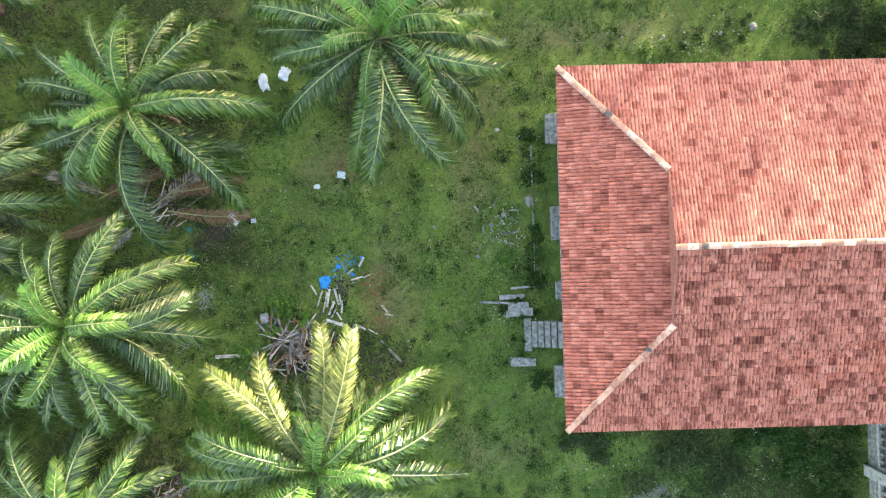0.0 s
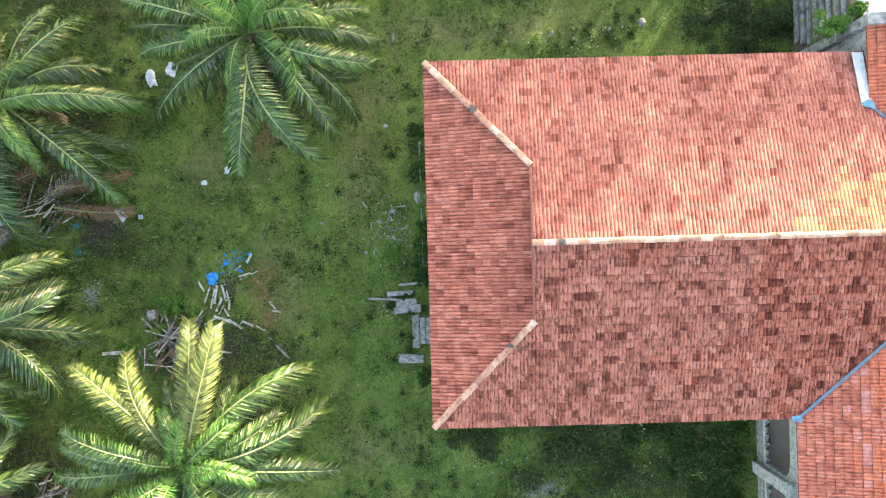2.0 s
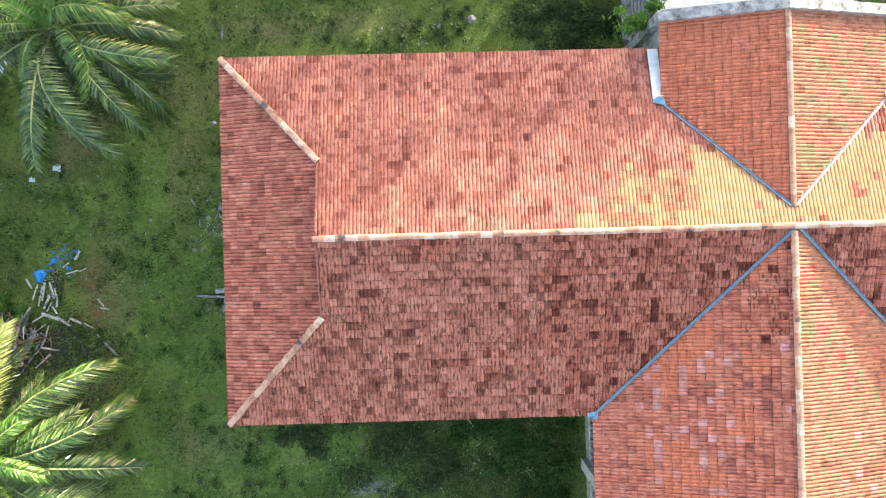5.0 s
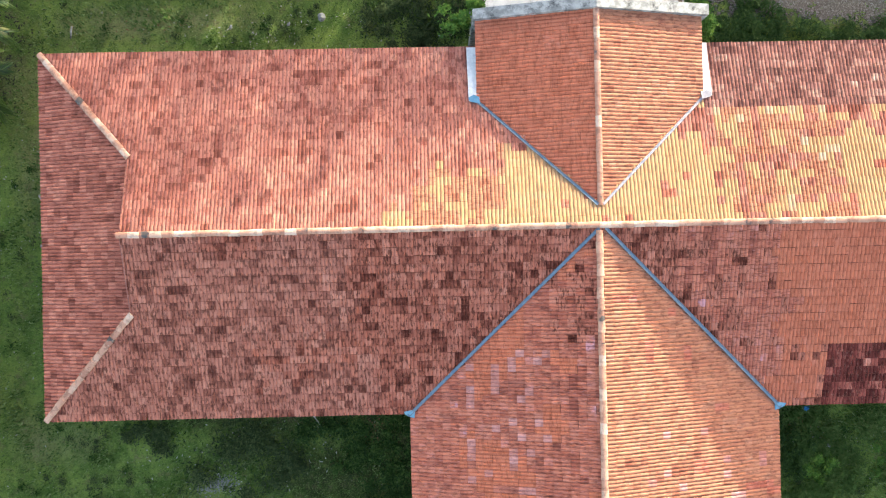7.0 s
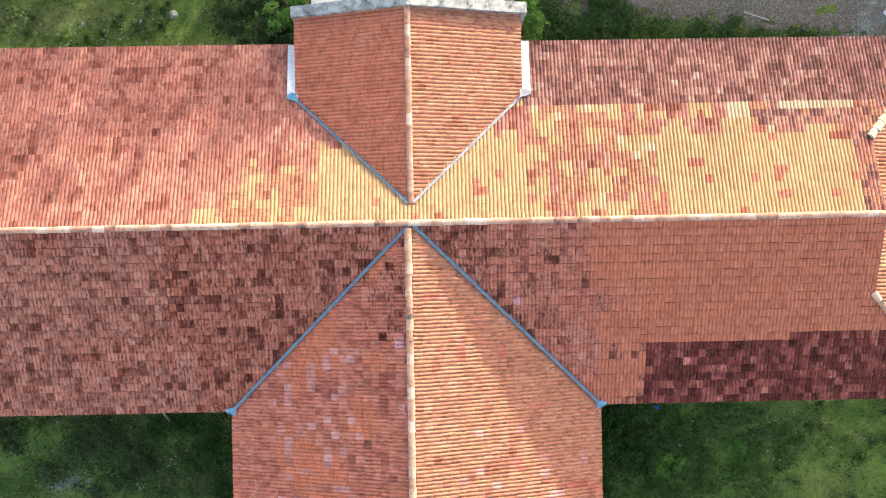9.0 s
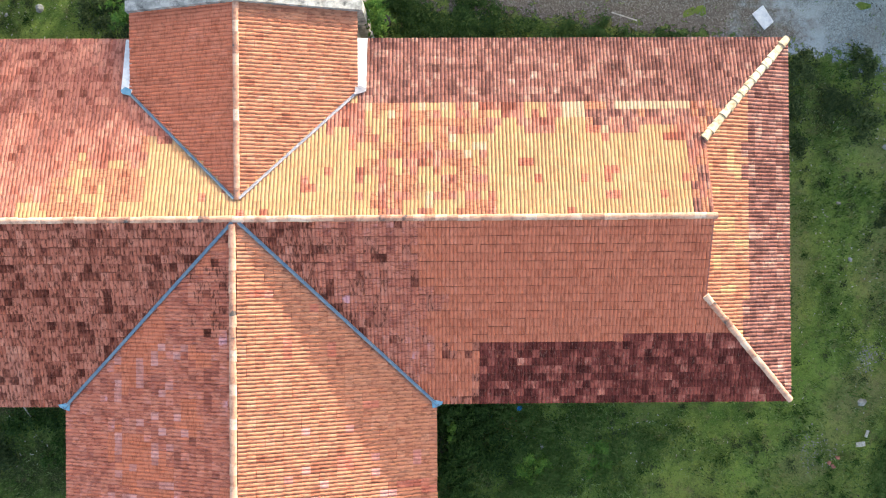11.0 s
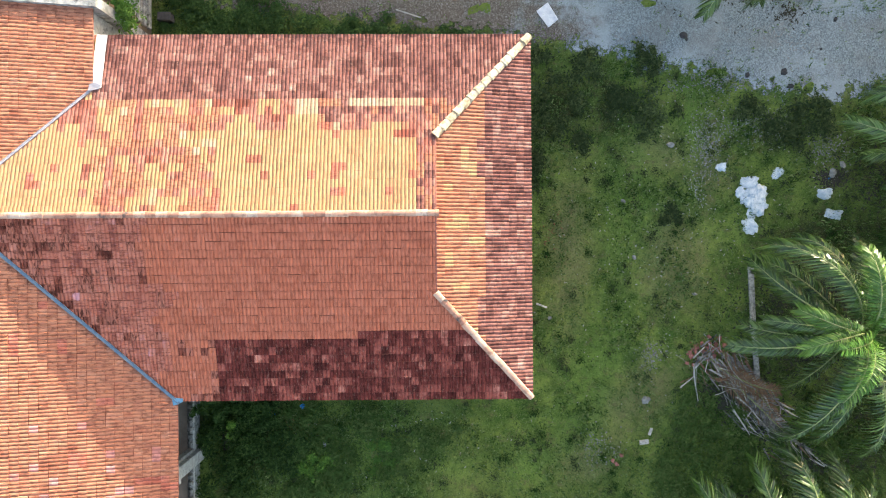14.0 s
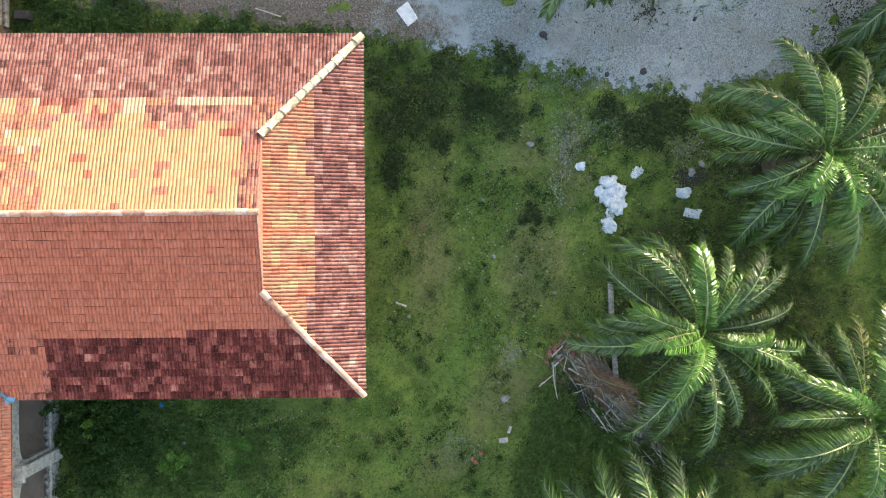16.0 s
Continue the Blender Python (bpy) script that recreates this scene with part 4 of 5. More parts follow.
for i, (x, y, h) in enumerate(((-48.5, 12.5, 4.6), (-43.2, -11.3, 4.0), (-50.5, -8.0, 4.4), (31.2, 13.5, 4.6), (46.5, 9.8, 4.6), (32.9, -15.4, 4.2), (-48.5, 2.6, 4.4))):
    palm(x, y, h, ring(10 * i, 18, 5.0, seed=i), 20 + i, GREEN)


# ---- far woods, added out of view: their ragged top edge holds the low sun off the ground ----
def make_woods():
    rng = random.Random(77)
    verts, faces = [], []
    while len(faces) < 85000:
        x = rng.uniform(-75, 95)
        y = 44 + rng.uniform(-3.5, 3.5)
        # top height is shaped stretch by stretch to set the roof's sunlit parts
        top = 11.06 + 1.75 / (1 + math.exp((x - 19) / 3.0)) / (1 + math.exp((0 - x) / 1.5)) + 1.0 / (1 + math.exp((x + 6) / 1.5)) - 1.5 / (1 + math.exp((23.5 - x) / 1.2)) / (1 + math.exp((x - 54) / 2.0)) + 0.9 * noise.noise(Vector((x * 0.35, 3, 0))) + 0.9 * noise.noise(Vector((x * 0.9, 7, 0))) + 0.5 * noise.noise(Vector((x * 2.1, 9, 0)))
        z = rng.uniform(0, 1) ** 0.9 * top
        xr = x - (y - 44) * 0.649
        # slot that lets streaks of sun through to the north grass
        if 2 < xr < 15 and abs(z - 4.92 - (y - 44) * 0.1443) < 0.46 and noise.noise(Vector((xr * 0.8, 1, 2))) > -0.04 and rng.random() < 0.93:
            continue
        # gaps between the crowns, cut along the way of the light to fleck the roof
        zr = z - (y - 44) * 0.1443
        if -3 < xr < 22 and zr > 10.4 and noise.noise(Vector((xr * 0.75, zr * 1.1, 12))) + 0.5 * noise.noise(Vector((xr * 2.0, zr * 2.4, 14))) > 0.16 and rng.random() < 0.96:
            continue
        c = Vector((x, y, z))
        a = Vector([rng.gauss(0, 1) for _ in range(3)]).normalized()
        d = a.orthogonal().normalized()
        e = a.cross(d)
        r = rng.uniform(0.22, 0.45)
        at = len(verts)
        verts += [c + d * r, c + e * r * 0.6, c - d * r, c - e * r * 0.6]
        faces.append((at, at + 1, at + 2, at + 3))
    for k in range(60):
        x, y, r = -74 + k * 2.8 + rng.uniform(-1, 1), 44 + rng.uniform(-2, 2), rng.uniform(0.12, 0.25)
        at = len(verts)
        for z, s in ((0, 1.3), (9, 0.5)):
            verts += [Vector((x + r * s * math.cos(a), y + r * s * math.sin(a), z)) for a in (0, 1.57, 3.14, 4.71)]
        faces += [(at + i, at + (i + 1) % 4, at + 4 + (i + 1) % 4, at + 4 + i) for i in range(4)]
    tagged(new("woods", mesh_of("woods", verts, faces, BUSH)), "unseen belt of leaves added to shade the roof and ground", "woods", kind="stuff")


make_woods()


# ---- porch front: flat canopy on walls with string courses ----
wall("canopy", PORCH_W + 0.45, PORCH_E - 0.45, PORCH_N + 0.62, 13.0, 4.4, 4.65, LIMEWASH, 0.03, "stained white concrete canopy slab")
for x, s in ((PORCH_W + 0.35, -1), (PORCH_E - 0.35, 1)):
    wall("porch_wall", x - 0.15, x + 0.15, PORCH_N + 0.62, 12.6, 0, 4.4, INNER)
    for i in range(8):
        z = 0.35 + 0.52 * i
        wall("string_course", min(x + s * 0.15, x + s * 0.32), max(x + s * 0.15, x + s * 0.32), PORCH_N + 0.62 + 0.5 * random.random(), 12.6 - random.random(), z, z + random.uniform(0.14, 0.26), PARAPET if i % 3 else CONCRETE, 0.03)
for sx in (-1, 1):
    # a flared sheet that pours the valley's water past the corner
    tip = Vector((sx * (WING - 0.02), -SIDE + 0.06, EAVE + 0.1))
    rim = [tip + Vector((sx * dx, dy, dz)) for dx, dy, dz in ((-0.16, 0.1, 0.03), (0.3, 0.02, 0.04), (0.26, -0.1, -0.02), (0.1, -0.2, -0.05), (-0.12, -0.26, -0.02), (-0.02, -0.06, 0.02))]
    ends = rim + [p - Vector((0, 0, 0.03)) for p in rim]
    child("gutter_end", mesh_of("gutter_end", ends, [(0, 5, 1), (1, 5, 2), (2, 5, 3), (3, 5, 4), (4, 5, 0), (6, 7, 11), (7, 8, 11), (8, 9, 11), (9, 10, 11), (10, 6, 11)] + [(i, (i + 1) % 5, 6 + (i + 1) % 5, 6 + i) for i in range(5)], CYAN), house, label="flared pale blue gutter end")


# plain dark grey box of unknown use beside the hedge
porch_box = new("grey_box", bm_mesh("grey_box", box_bm(-0.32, 0.32, -0.2, 0.2, 0, 0.5, 0.03, wobble=0.02), DARKSTONE))
porch_box.matrix_basis = pose(5.0, 9.8, 0)
tagged(porch_box, "dark grey box among the shrubs by the porch", "trough")


# ---- ledges and drain along the west wall ----
def ledge(x, y, length, steps):
    lg = thing("wall_ledge", "grey stepped concrete ledge against the plinth", "ledge", pose(x, y, 0), group="ledges of the west wall")
    for i in range(steps):
        child("step", bm_mesh("step", box_bm(i * 0.17, i * 0.17 + 0.19 if i < steps - 1 else 0.95, -length / 2, length / 2, 0, 0.35 + 0.12 * i, 0.02, wobble=0.015), CONCRETE), lg)


for x, y, ln, st in ((-21.88, 5.85, 1.4, 4), (-21.75, 1.3, 1.6, 3), (-21.6, -1.95, 0.9, 2), (-21.78, -6.3, 1.5, 3)):
    ledge(x, y, ln, st)
for y0, y1 in ((-1.6, -0.4), (-0.1, 0.7), (1.2, 1.9), (2.2, 2.5), (3.2, 4.1), (4.2, 5.1)):
    tagged(new("drain_kerb", bm_mesh("drain_kerb", box_bm(-22.6, -22.53, y0, y1, -0.05, 0.06, 0.015, wobble=0.03), CONCRETE)), "short broken length of concrete drain kerb in the grass", "kerb", "drain kerb pieces")
for x, y, lx, ly, a in ((-23.7, -2.2, 1.2, 0.2, 2), (-24.3, -2.45, 1.9, 0.12, -4), (-23.4, -2.65, 1.0, 0.35, 0), (-23.1, -1.75, 1.3, 0.1, 3)):
    ob = new("concrete_slab", bm_mesh("concrete_slab", box_bm(-lx / 2, lx / 2, -ly / 2, ly / 2, -0.03, 0.1, 0.02, wobble=0.04), CONCRETE))
    ob.matrix_basis = pose(x, y, 0.03, 0, 0, a)
    tagged(ob, "broken grey concrete slab in the grass", "slab", "broken slabs")


# ---- plants ----
def leaf_cloud(name, rng, spots, count, size, mat, flat=0.5):
    """A mound of small leaves. spots: (x, y, radius, height)."""
    verts, faces = [], []
    for (x, y, r, h) in spots:
        for _ in range(count):
            a, d = rng.uniform(0, 2 * math.pi), min(abs(rng.gauss(0, 0.62)), 1.5) * r
            d *= 0.9 + 0.6 * noise.noise(Vector((x + 2 * math.cos(a), y + 2 * math.sin(a), 1)))
            px, py = x + d * math.cos(a), y + d * math.sin(a)
            dome = max(0.05, 1 - (d / r) ** 2) * h * (0.7 + 0.5 * noise.noise(Vector((px * 2.5, py * 2.5, 4))))
            c = Vector((px, py, dome * rng.uniform(0.45, 1.05) + 0.02))
            nrm = Vector((rng.gauss(0, flat), rng.gauss(0, flat), 1)).normalized()
            d1 = nrm.orthogonal().normalized()
            d1 = Matrix.Rotation(rng.uniform(0, 6.28), 3, nrm) @ d1
            d2 = nrm.cross(d1)
            s = size * rng.uniform(0.6, 1.3)
            at = len(verts)
            verts += [c - d1 * s, c + d2 * s * 0.42 + nrm * s * 0.1, c + d1 * s - nrm * s * 0.25, c - d2 * s * 0.42 + nrm * s * 0.1]
            faces.append((at, at + 1, at + 2, at + 3))
    return mesh_of(name, verts, faces, mat)


def bush(x, y, r, h, mat, seed, label, count=None, size=0.09, base=0.0):
    rng = random.Random(seed)
    spots = [(rng.gauss(0, r * 0.55), rng.gauss(0, r * 0.55), r * rng.uniform(0.3, 0.75), h * rng.uniform(0.4, 1.1)) for _ in range(9)]
    n = count or int(110 * r * r / (size / 0.09) ** 2 * 1.3) + 40
    bh = new("bush", leaf_cloud("bush", rng, spots, n, size, mat))
    bh.matrix_basis = pose(x, y, base)
    tagged(bh, label, "bush")
    return bh


DARK = "low dark green leafy shrub in the grass"
for i, (x, y, r, h) in enumerate(((23.6, 5.2, 1.1, 0.5), (22.7, 7.0, 0.8, 0.5), (26.5, 5.9, 0.9, 0.5), (28.3, 5.0, 0.85, 0.5), (24.9, 3.5, 0.6, 0.35), (29.1, 0.1, 0.45, 0.25), (25.2, 7.4, 0.8, 0.4),
                                 (22.6, 2.6, 0.9, 0.35), (22.5, 4.4, 0.7, 0.4), (35.0, 4.2, 1.1, 0.4), (33.0, 5.4, 0.7, 0.3), (36.5, 4.8, 0.8, 0.3), (28.0, 7.6, 0.7, 0.4),
                                 (-15.6, -10.4, 1.7, 0.5), (-13.6, -11.2, 1.3, 0.45), (-20.0, -9.4, 1.1, 0.4), (-6.2, 10.2, 1.6, 0.7), (-8.4, 10.4, 1.1, 0.5))):
    bush(x, y, r, h, BUSH, 300 + i, DARK)
for i, (x, y, r, h) in enumerate(((6.4, 9.9, 1.2, 0.8), (8.2, 9.5, 1.2, 0.8), (10.0, 9.7, 1.3, 0.9), (12.0, 9.0, 0.85, 0.7), (13.6, 9.1, 0.85, 0.8), (15.4, 8.8, 0.8, 0.7), (17.0, 8.6, 0.75, 0.6), (18.8, 8.6, 0.7, 0.5), (20.6, 8.4, 0.65, 0.5), (9.0, 10.3, 0.7, 0.6), (5.6, 10.8, 0.9, 0.8))):
    bush(x, y, r, h, WEED, 400 + i, "thick green hedge shrub along the north wall")
for i, (x, y, r, h) in enumerate(((8.3, -9.0, 1.1, 1.2), (7.9, -10.6, 1.2, 0.9), (8.6, -12.0, 1.5, 1.1), (10.2, -11.4, 1.2, 0.8), (9.6, -8.8, 0.9, 0.8), (-8.0, -8.6, 0.9, 0.6), (-22.5, 0.9, 0.4, 0.35), (-22.6, 3.6, 0.45, 0.35), (-22.5, -1.4, 0.4, 0.3), (-22.7, 5.6, 0.4, 0.3), (-22.6, -6.3, 0.4, 0.3), (-23.6, -2.6, 0.35, 0.2), (-8.4, -10.8, 1.0, 0.4), (-9.6, -8.4, 1.0, 0.35), (-10.0, -10.2, 1.1, 0.35), (-11.6, -9.0, 1.0, 0.3), (-9.0, -12.2, 1.2, 0.4), (30.8, -9.3, 1.4, 0.5), (30.2, -11.4, 1.4, 0.5), (33.0, -12.2, 1.0, 0.4), (37.4, -12.4, 1.3, 0.4), (32.0, -10.4, 1.0, 0.4), (28.8, -12.4, 1.0, 0.35), (11.4, -9.8, 1.3, 0.5), (13.0, -11.6, 1.3, 0.5), (14.6, -10.0, 1.1, 0.4), (12.0, -12.6, 1.3, 0.6), (16.0, -11.8, 1.0, 0.4), (9.4, -10.2, 1.2, 0.7), (17.6, -10.6, 0.9, 0.3))):
    bush(x, y, r, h, MOSS if x > 10.5 else CREEPER, 440 + i, "dense green creeping shrub over the ground")
for i, (x, y, r, h, z) in enumerate(((7.2, -8.15, 0.75, 2.9, 1.4), (8.0, -8.3, 0.75, 2.2, 1.2), (8.8, -8.2, 0.6, 1.2, 1.2))):
    bush(x, y, r, h, WEED, 470 + i, "tall leafy shrub against the arcade corner", size=0.14, base=z - 1.2)
for i, (x, y, r, h, z) in enumerate(((-34.9, -2.4, 0.5, 0.5, 0), (-35.3, -3.8, 0.55, 0.6, 0), (-33.6, -3.2, 0.4, 0.4, 0), (-36.6, -4.6, 0.6, 0.3, 0), (-38.6, -7.4, 0.5, 0.3, 0), (-5.1, 8.5, 0.55, 0.7, 4.4), (-4.6, 8.9, 0.4, 0.6, 5.0), (4.85, 8.7, 0.75, 0.7, 4.2), (12.1, -11.9, 0.8, 0.5, 0), (8.0, -9.6, 0.3, 0.9, 0.4), (15.2, -11.4, 0.6, 0.4, 0), (-23.9, -0.3, 0.3, 0.2, 0), (-36.9, -8.2, 0.45, 0.3, 0))):
    bush(x, y, r, h, BRIGHTBUSH, 480 + i, "bright yellow-green leafy sapling", size=0.1, base=z)


def under_roof(x, y, grow=-0.5):
    return (WEST - grow < x < EAST + grow and abs(y) < SIDE + grow) or (abs(x) < WING + grow and y < 0) or (abs(x) < 4.6 + grow and 0 < y < 13)


def track_mid(x):
    return 12.6 - 0.1 * x if x < 24 else 10.4 - 0.17 * (x - 24) if x < 38 else 8.0 + 0.35 * (x - 38)


def make_grass():
    rng = random.Random(5)
    verts, faces = [], []
    for _ in range(120000):
        x, y = rng.uniform(-49, 47), rng.uniform(-14.5, 13.5)
        if under_roof(x, y):
            continue
        if x > 5 and abs(y - track_mid(x)) < 1.6 and rng.random() < 0.93:
            continue
        dens = noise.noise(Vector((x * 0.5, y * 0.5, 9))) + 0.5 * noise.noise(Vector((x * 1.7, y * 1.7, 2)))
        if dens < rng.uniform(-0.7, 0.5):
            continue
        big = 1.0 + max(0, dens) * 0.9
        z = ground_height(x, y) - 0.01
        for _k in range(rng.randint(3, 5)):
            a, ln = rng.uniform(0, 6.28), rng.uniform(0.08, 0.19) * big
            lean = rng.uniform(0.4, 1.3)
            w = rng.uniform(0.012, 0.03) * big
            dx, dy = math.cos(a), math.sin(a)
            bx, by = x + rng.gauss(0, 0.05), y + rng.gauss(0, 0.05)
            at = len(verts)
            verts += [(bx - dy * w, by + dx * w, z), (bx + dy * w, by - dx * w, z), (bx + dx * ln * lean * 0.7, by + dy * ln * lean * 0.7, z + ln * 0.9)]
            faces.append((at, at + 1, at + 2))
    tagged(new("grass", mesh_of("grass", verts, faces, GRASS)), "short uneven meadow grass in tufts", "grass", kind="stuff")


GRASS = leaf_material("grass_blade", (0.03, 0.075, 0.015), (0.145, 0.24, 0.052), (0.38, 0.46, 0.2), 0.7, 0.1)
TUFT = leaf_material("dark_tuft_blade", (0.016, 0.045, 0.01), (0.045, 0.105, 0.022), (0.1, 0.17, 0.04), 0.7, 0.1)
make_grass()
weed_rng = random.Random(31)
weed_spots = []
while len(weed_spots) < 520:
    wx, wy = weed_rng.uniform(-46, 45), weed_rng.uniform(-13.5, 12)
    if not under_roof(wx, wy, 0.2) and not (wx > 8 and abs(wy - track_mid(wx)) < 2.2) and noise.noise(Vector((wx * 0.3, wy * 0.3, 6))) > -0.15:
        weed_spots.append((wx, wy, weed_rng.uniform(0.15, 0.5), weed_rng.uniform(0.06, 0.2)))
tagged(new("weeds", leaf_cloud("weeds", weed_rng, weed_spots, 80, 0.05, BUSH, 0.7)), "low dark green weed clumps in the grass", "weeds", kind="stuff")


# round dark tufts that the grazing leaves standing
tuft_rng = random.Random(57)
tuft_spots = []
tuft_spots += [(-23.3, -4.95, 0.3, 0.2), (-23.2, -3.15, 0.25, 0.2), (-24.2, -2.8, 0.3, 0.15), (-23.7, -4.2, 0.35, 0.15), (-24.1, -5.4, 0.3, 0.15), (-22.6, -3.0, 0.2, 0.2), (-24.0, -2.3, 0.25, 0.12)]
while len(tuft_spots) < 230:
    wx, wy = tuft_rng.uniform(-46, 45), tuft_rng.uniform(-13.5, 12)
    if not under_roof(wx, wy, 0.3) and not (wx > 8 and abs(wy - track_mid(wx)) < 2.6):
        tuft_spots.append((wx, wy, tuft_rng.uniform(0.25, 0.6), tuft_rng.uniform(0.08, 0.22)))
tagged(new("grass_tufts", leaf_cloud("grass_tufts", tuft_rng, tuft_spots, 110, 0.055, TUFT, 1.1)), "taller dark green tufts dotted over the meadow", "grass", kind="stuff")


def scatter(name, spots, mat, label, category, size, shape="leaf", seed=0):
    """Loose small pieces lying about. spots: (x, y, radius x, radius y, how many)."""
    rng = random.Random(seed)
    verts, faces = [], []
    for (x, y, rx, ry, n) in spots:
        for _ in range(n):
            px, py = x + rng.gauss(0, rx * 0.5), y + rng.gauss(0, ry * 0.5)
            if under_roof(px, py, 0.1):
                continue
            z = ground_height(px, py)
            s = size * rng.uniform(0.5, 1.6)
            a = rng.uniform(0, 6.28)
            ca, sa = math.cos(a), math.sin(a)
            at = len(verts)
            if shape == "leaf":
                tilt = rng.uniform(-0.3, 0.3)
                for u, v, w in ((-1, 0, 0), (0, 0.35, 0.1), (1, 0, tilt), (0, -0.35, 0.1)):
                    verts.append((px + s * (u * ca - v * sa), py + s * (u * sa + v * ca), z + 0.035 + s * w * 0.6))
                faces.append((at, at + 1, at + 2, at + 3))
            else:
                f = rng.uniform(0.45, 1.0)
                for u, v, w in ((-1, 0, 0), (0, f, 0.05), (1, 0, 0), (0, -f, -0.05), (0.1, 0.1, rng.uniform(0.4, 0.8))):
                    verts.append((px + s * (u * ca - v * sa), py + s * (u * sa + v * ca), z + 0.012 + s * max(w, -0.05)))
                faces += [(at, at + 3, at + 4), (at + 3, at + 2, at + 4), (at + 2, at + 1, at + 4), (at + 1, at, at + 4)]
    return tagged(new(name, mesh_of(name, verts, faces, mat)), label, category, kind="stuff")


RUST = mottled("rusty_dead_leaf", (0.3, 0.13, 0.07), (0.2, 0.1, 0.06), 9, stain_amount=0.2)
PALELEAF = mottled("pale_litter", (0.45, 0.43, 0.4), (0.36, 0.33, 0.28), 9, stain_amount=0.2)
scatter("leaf_litter", [(-30.2, 5.5, 0.8, 0.9, 300), (-31.8, 4.3, 0.8, 0.6, 90), (-30.3, -1.6, 0.9, 1.2, 330), (-30.1, -3.3, 0.7, 1.0, 200), (-40.2, 3.0, 2.2, 1.2, 260), (-29.5, -6.0, 1.0, 1.6, 260), (-40.2, -10.5, 1.2, 1.0, 120), (11.0, -9.6, 1.2, 0.6, 50),
                        (23.4, -0.6, 0.7, 1.0, 60), (-9.6, -9.2, 0.6, 1.0, 60), (31.0, -6.2, 0.8, 0.6, 90), (-37.9, 1.4, 0.7, 0.5, 80), (-20, 10.3, 2.0, 0.8, 40)], RUST, "rust-brown dead leaves strewn in patches", "leaf litter", 0.05, seed=1)
scatter("pale_litter", [(-30, 0, 12, 9, 420), (-24.0, 1.0, 0.9, 1.6, 130), (-24.1, -2.8, 0.8, 0.7, 60), (29, 0, 8, 8, 480), (-15, -10.5, 7, 2, 160), (14, -10.5, 8, 2, 160), (-14, 10, 9, 1.5, 160), (36.6, 1.7, 0.9, 0.5, 40), (-32, -1.5, 1.2, 1.0, 30)], PALELEAF, "pale dry scraps and dead blades in the grass", "litter", 0.05, seed=2)
PALESTONE = mottled("pale_stone", (0.42, 0.43, 0.44), (0.28, 0.29, 0.29), 8)
scatter("pale_pebbles", [(-38.6, -1.9, 0.5, 0.7, 420), (-39.4, -3.9, 0.9, 0.5, 420), (-40.5, -6.0, 0.8, 0.8, 320), (-36.6, 5.2, 0.5, 0.5, 60), (-38.2, 4.6, 0.3, 0.3, 40), (-37.4, 1.6, 0.4, 0.4, 60), (31.0, 3.6, 0.9, 1.6, 260), (30.5, 1.4, 0.6, 1.2, 160), (33.4, 4.4, 2.0, 0.9, 160), (28.4, -6.4, 0.8, 0.8, 60), (-26, 1, 3, 5, 60), (27, -3, 3, 5, 80)], PALESTONE, "whitish gravel stones thinly strewn in the grass", "gravel", 0.025, "stone", seed=13)
scatter("pebbles", [(-16.8, -11.8, 0.8, 0.4, 300), (-17.6, -12.0, 0.6, 0.4, 200), (31.0, 3.6, 1.0, 1.8, 420), (33.2, 4.6, 2.2, 1.0, 420), (36.8, 3.4, 1.4, 1.0, 320), (31.8, 6.6, 3.0, 0.5, 520), (26, 9.0, 3, 0.6, 420), (25.6, -11.0, 1.0, 1.0, 160), (28.2, -6.6, 0.8, 0.8, 140), (44, -1.5, 1.0, 1.0, 150),
                    (18, 11.0, 8, 1.2, 900), (33, 8.8, 6, 1.6, 1500)], STONE, "pale gravel stones in patches", "gravel", 0.035, "stone", seed=3)


# ---- clutter ----
def blob(name, sx, sy, sz, mat, seed, rough=0.35, scale=3.0, level=3):
    """A crumpled or weathered lump: a sphere pushed about by noise, its foot pressed flat."""
    bm = bmesh.new()
    bmesh.ops.create_icosphere(bm, subdivisions=level, radius=1.0)
    for v in bm.verts:
        k = 1 + rough * noise.noise(v.co * scale + Vector((seed, seed * 2, 0))) + rough * 0.6 * noise.noise(v.co * scale * 2.7 + Vector((0, seed, seed)))
        v.co = Vector((v.co.x * sx * k, v.co.y * sy * k, max(-0.15, v.co.z * k) * sz))
    return bm_mesh(name, bm, mat)


def lump(name, x, y, sx, sy, sz, turn, mat, seed, label, category, group="", rough=0.35, scale=3.0, level=3):
    ob = new(name, blob(name, sx, sy, sz, mat, seed, rough, scale, level))
    ob.matrix_basis = pose(x, y, ground_height(x, y) + 0.12 * sz, 0, 0, turn)
    return tagged(ob, label, category, group)


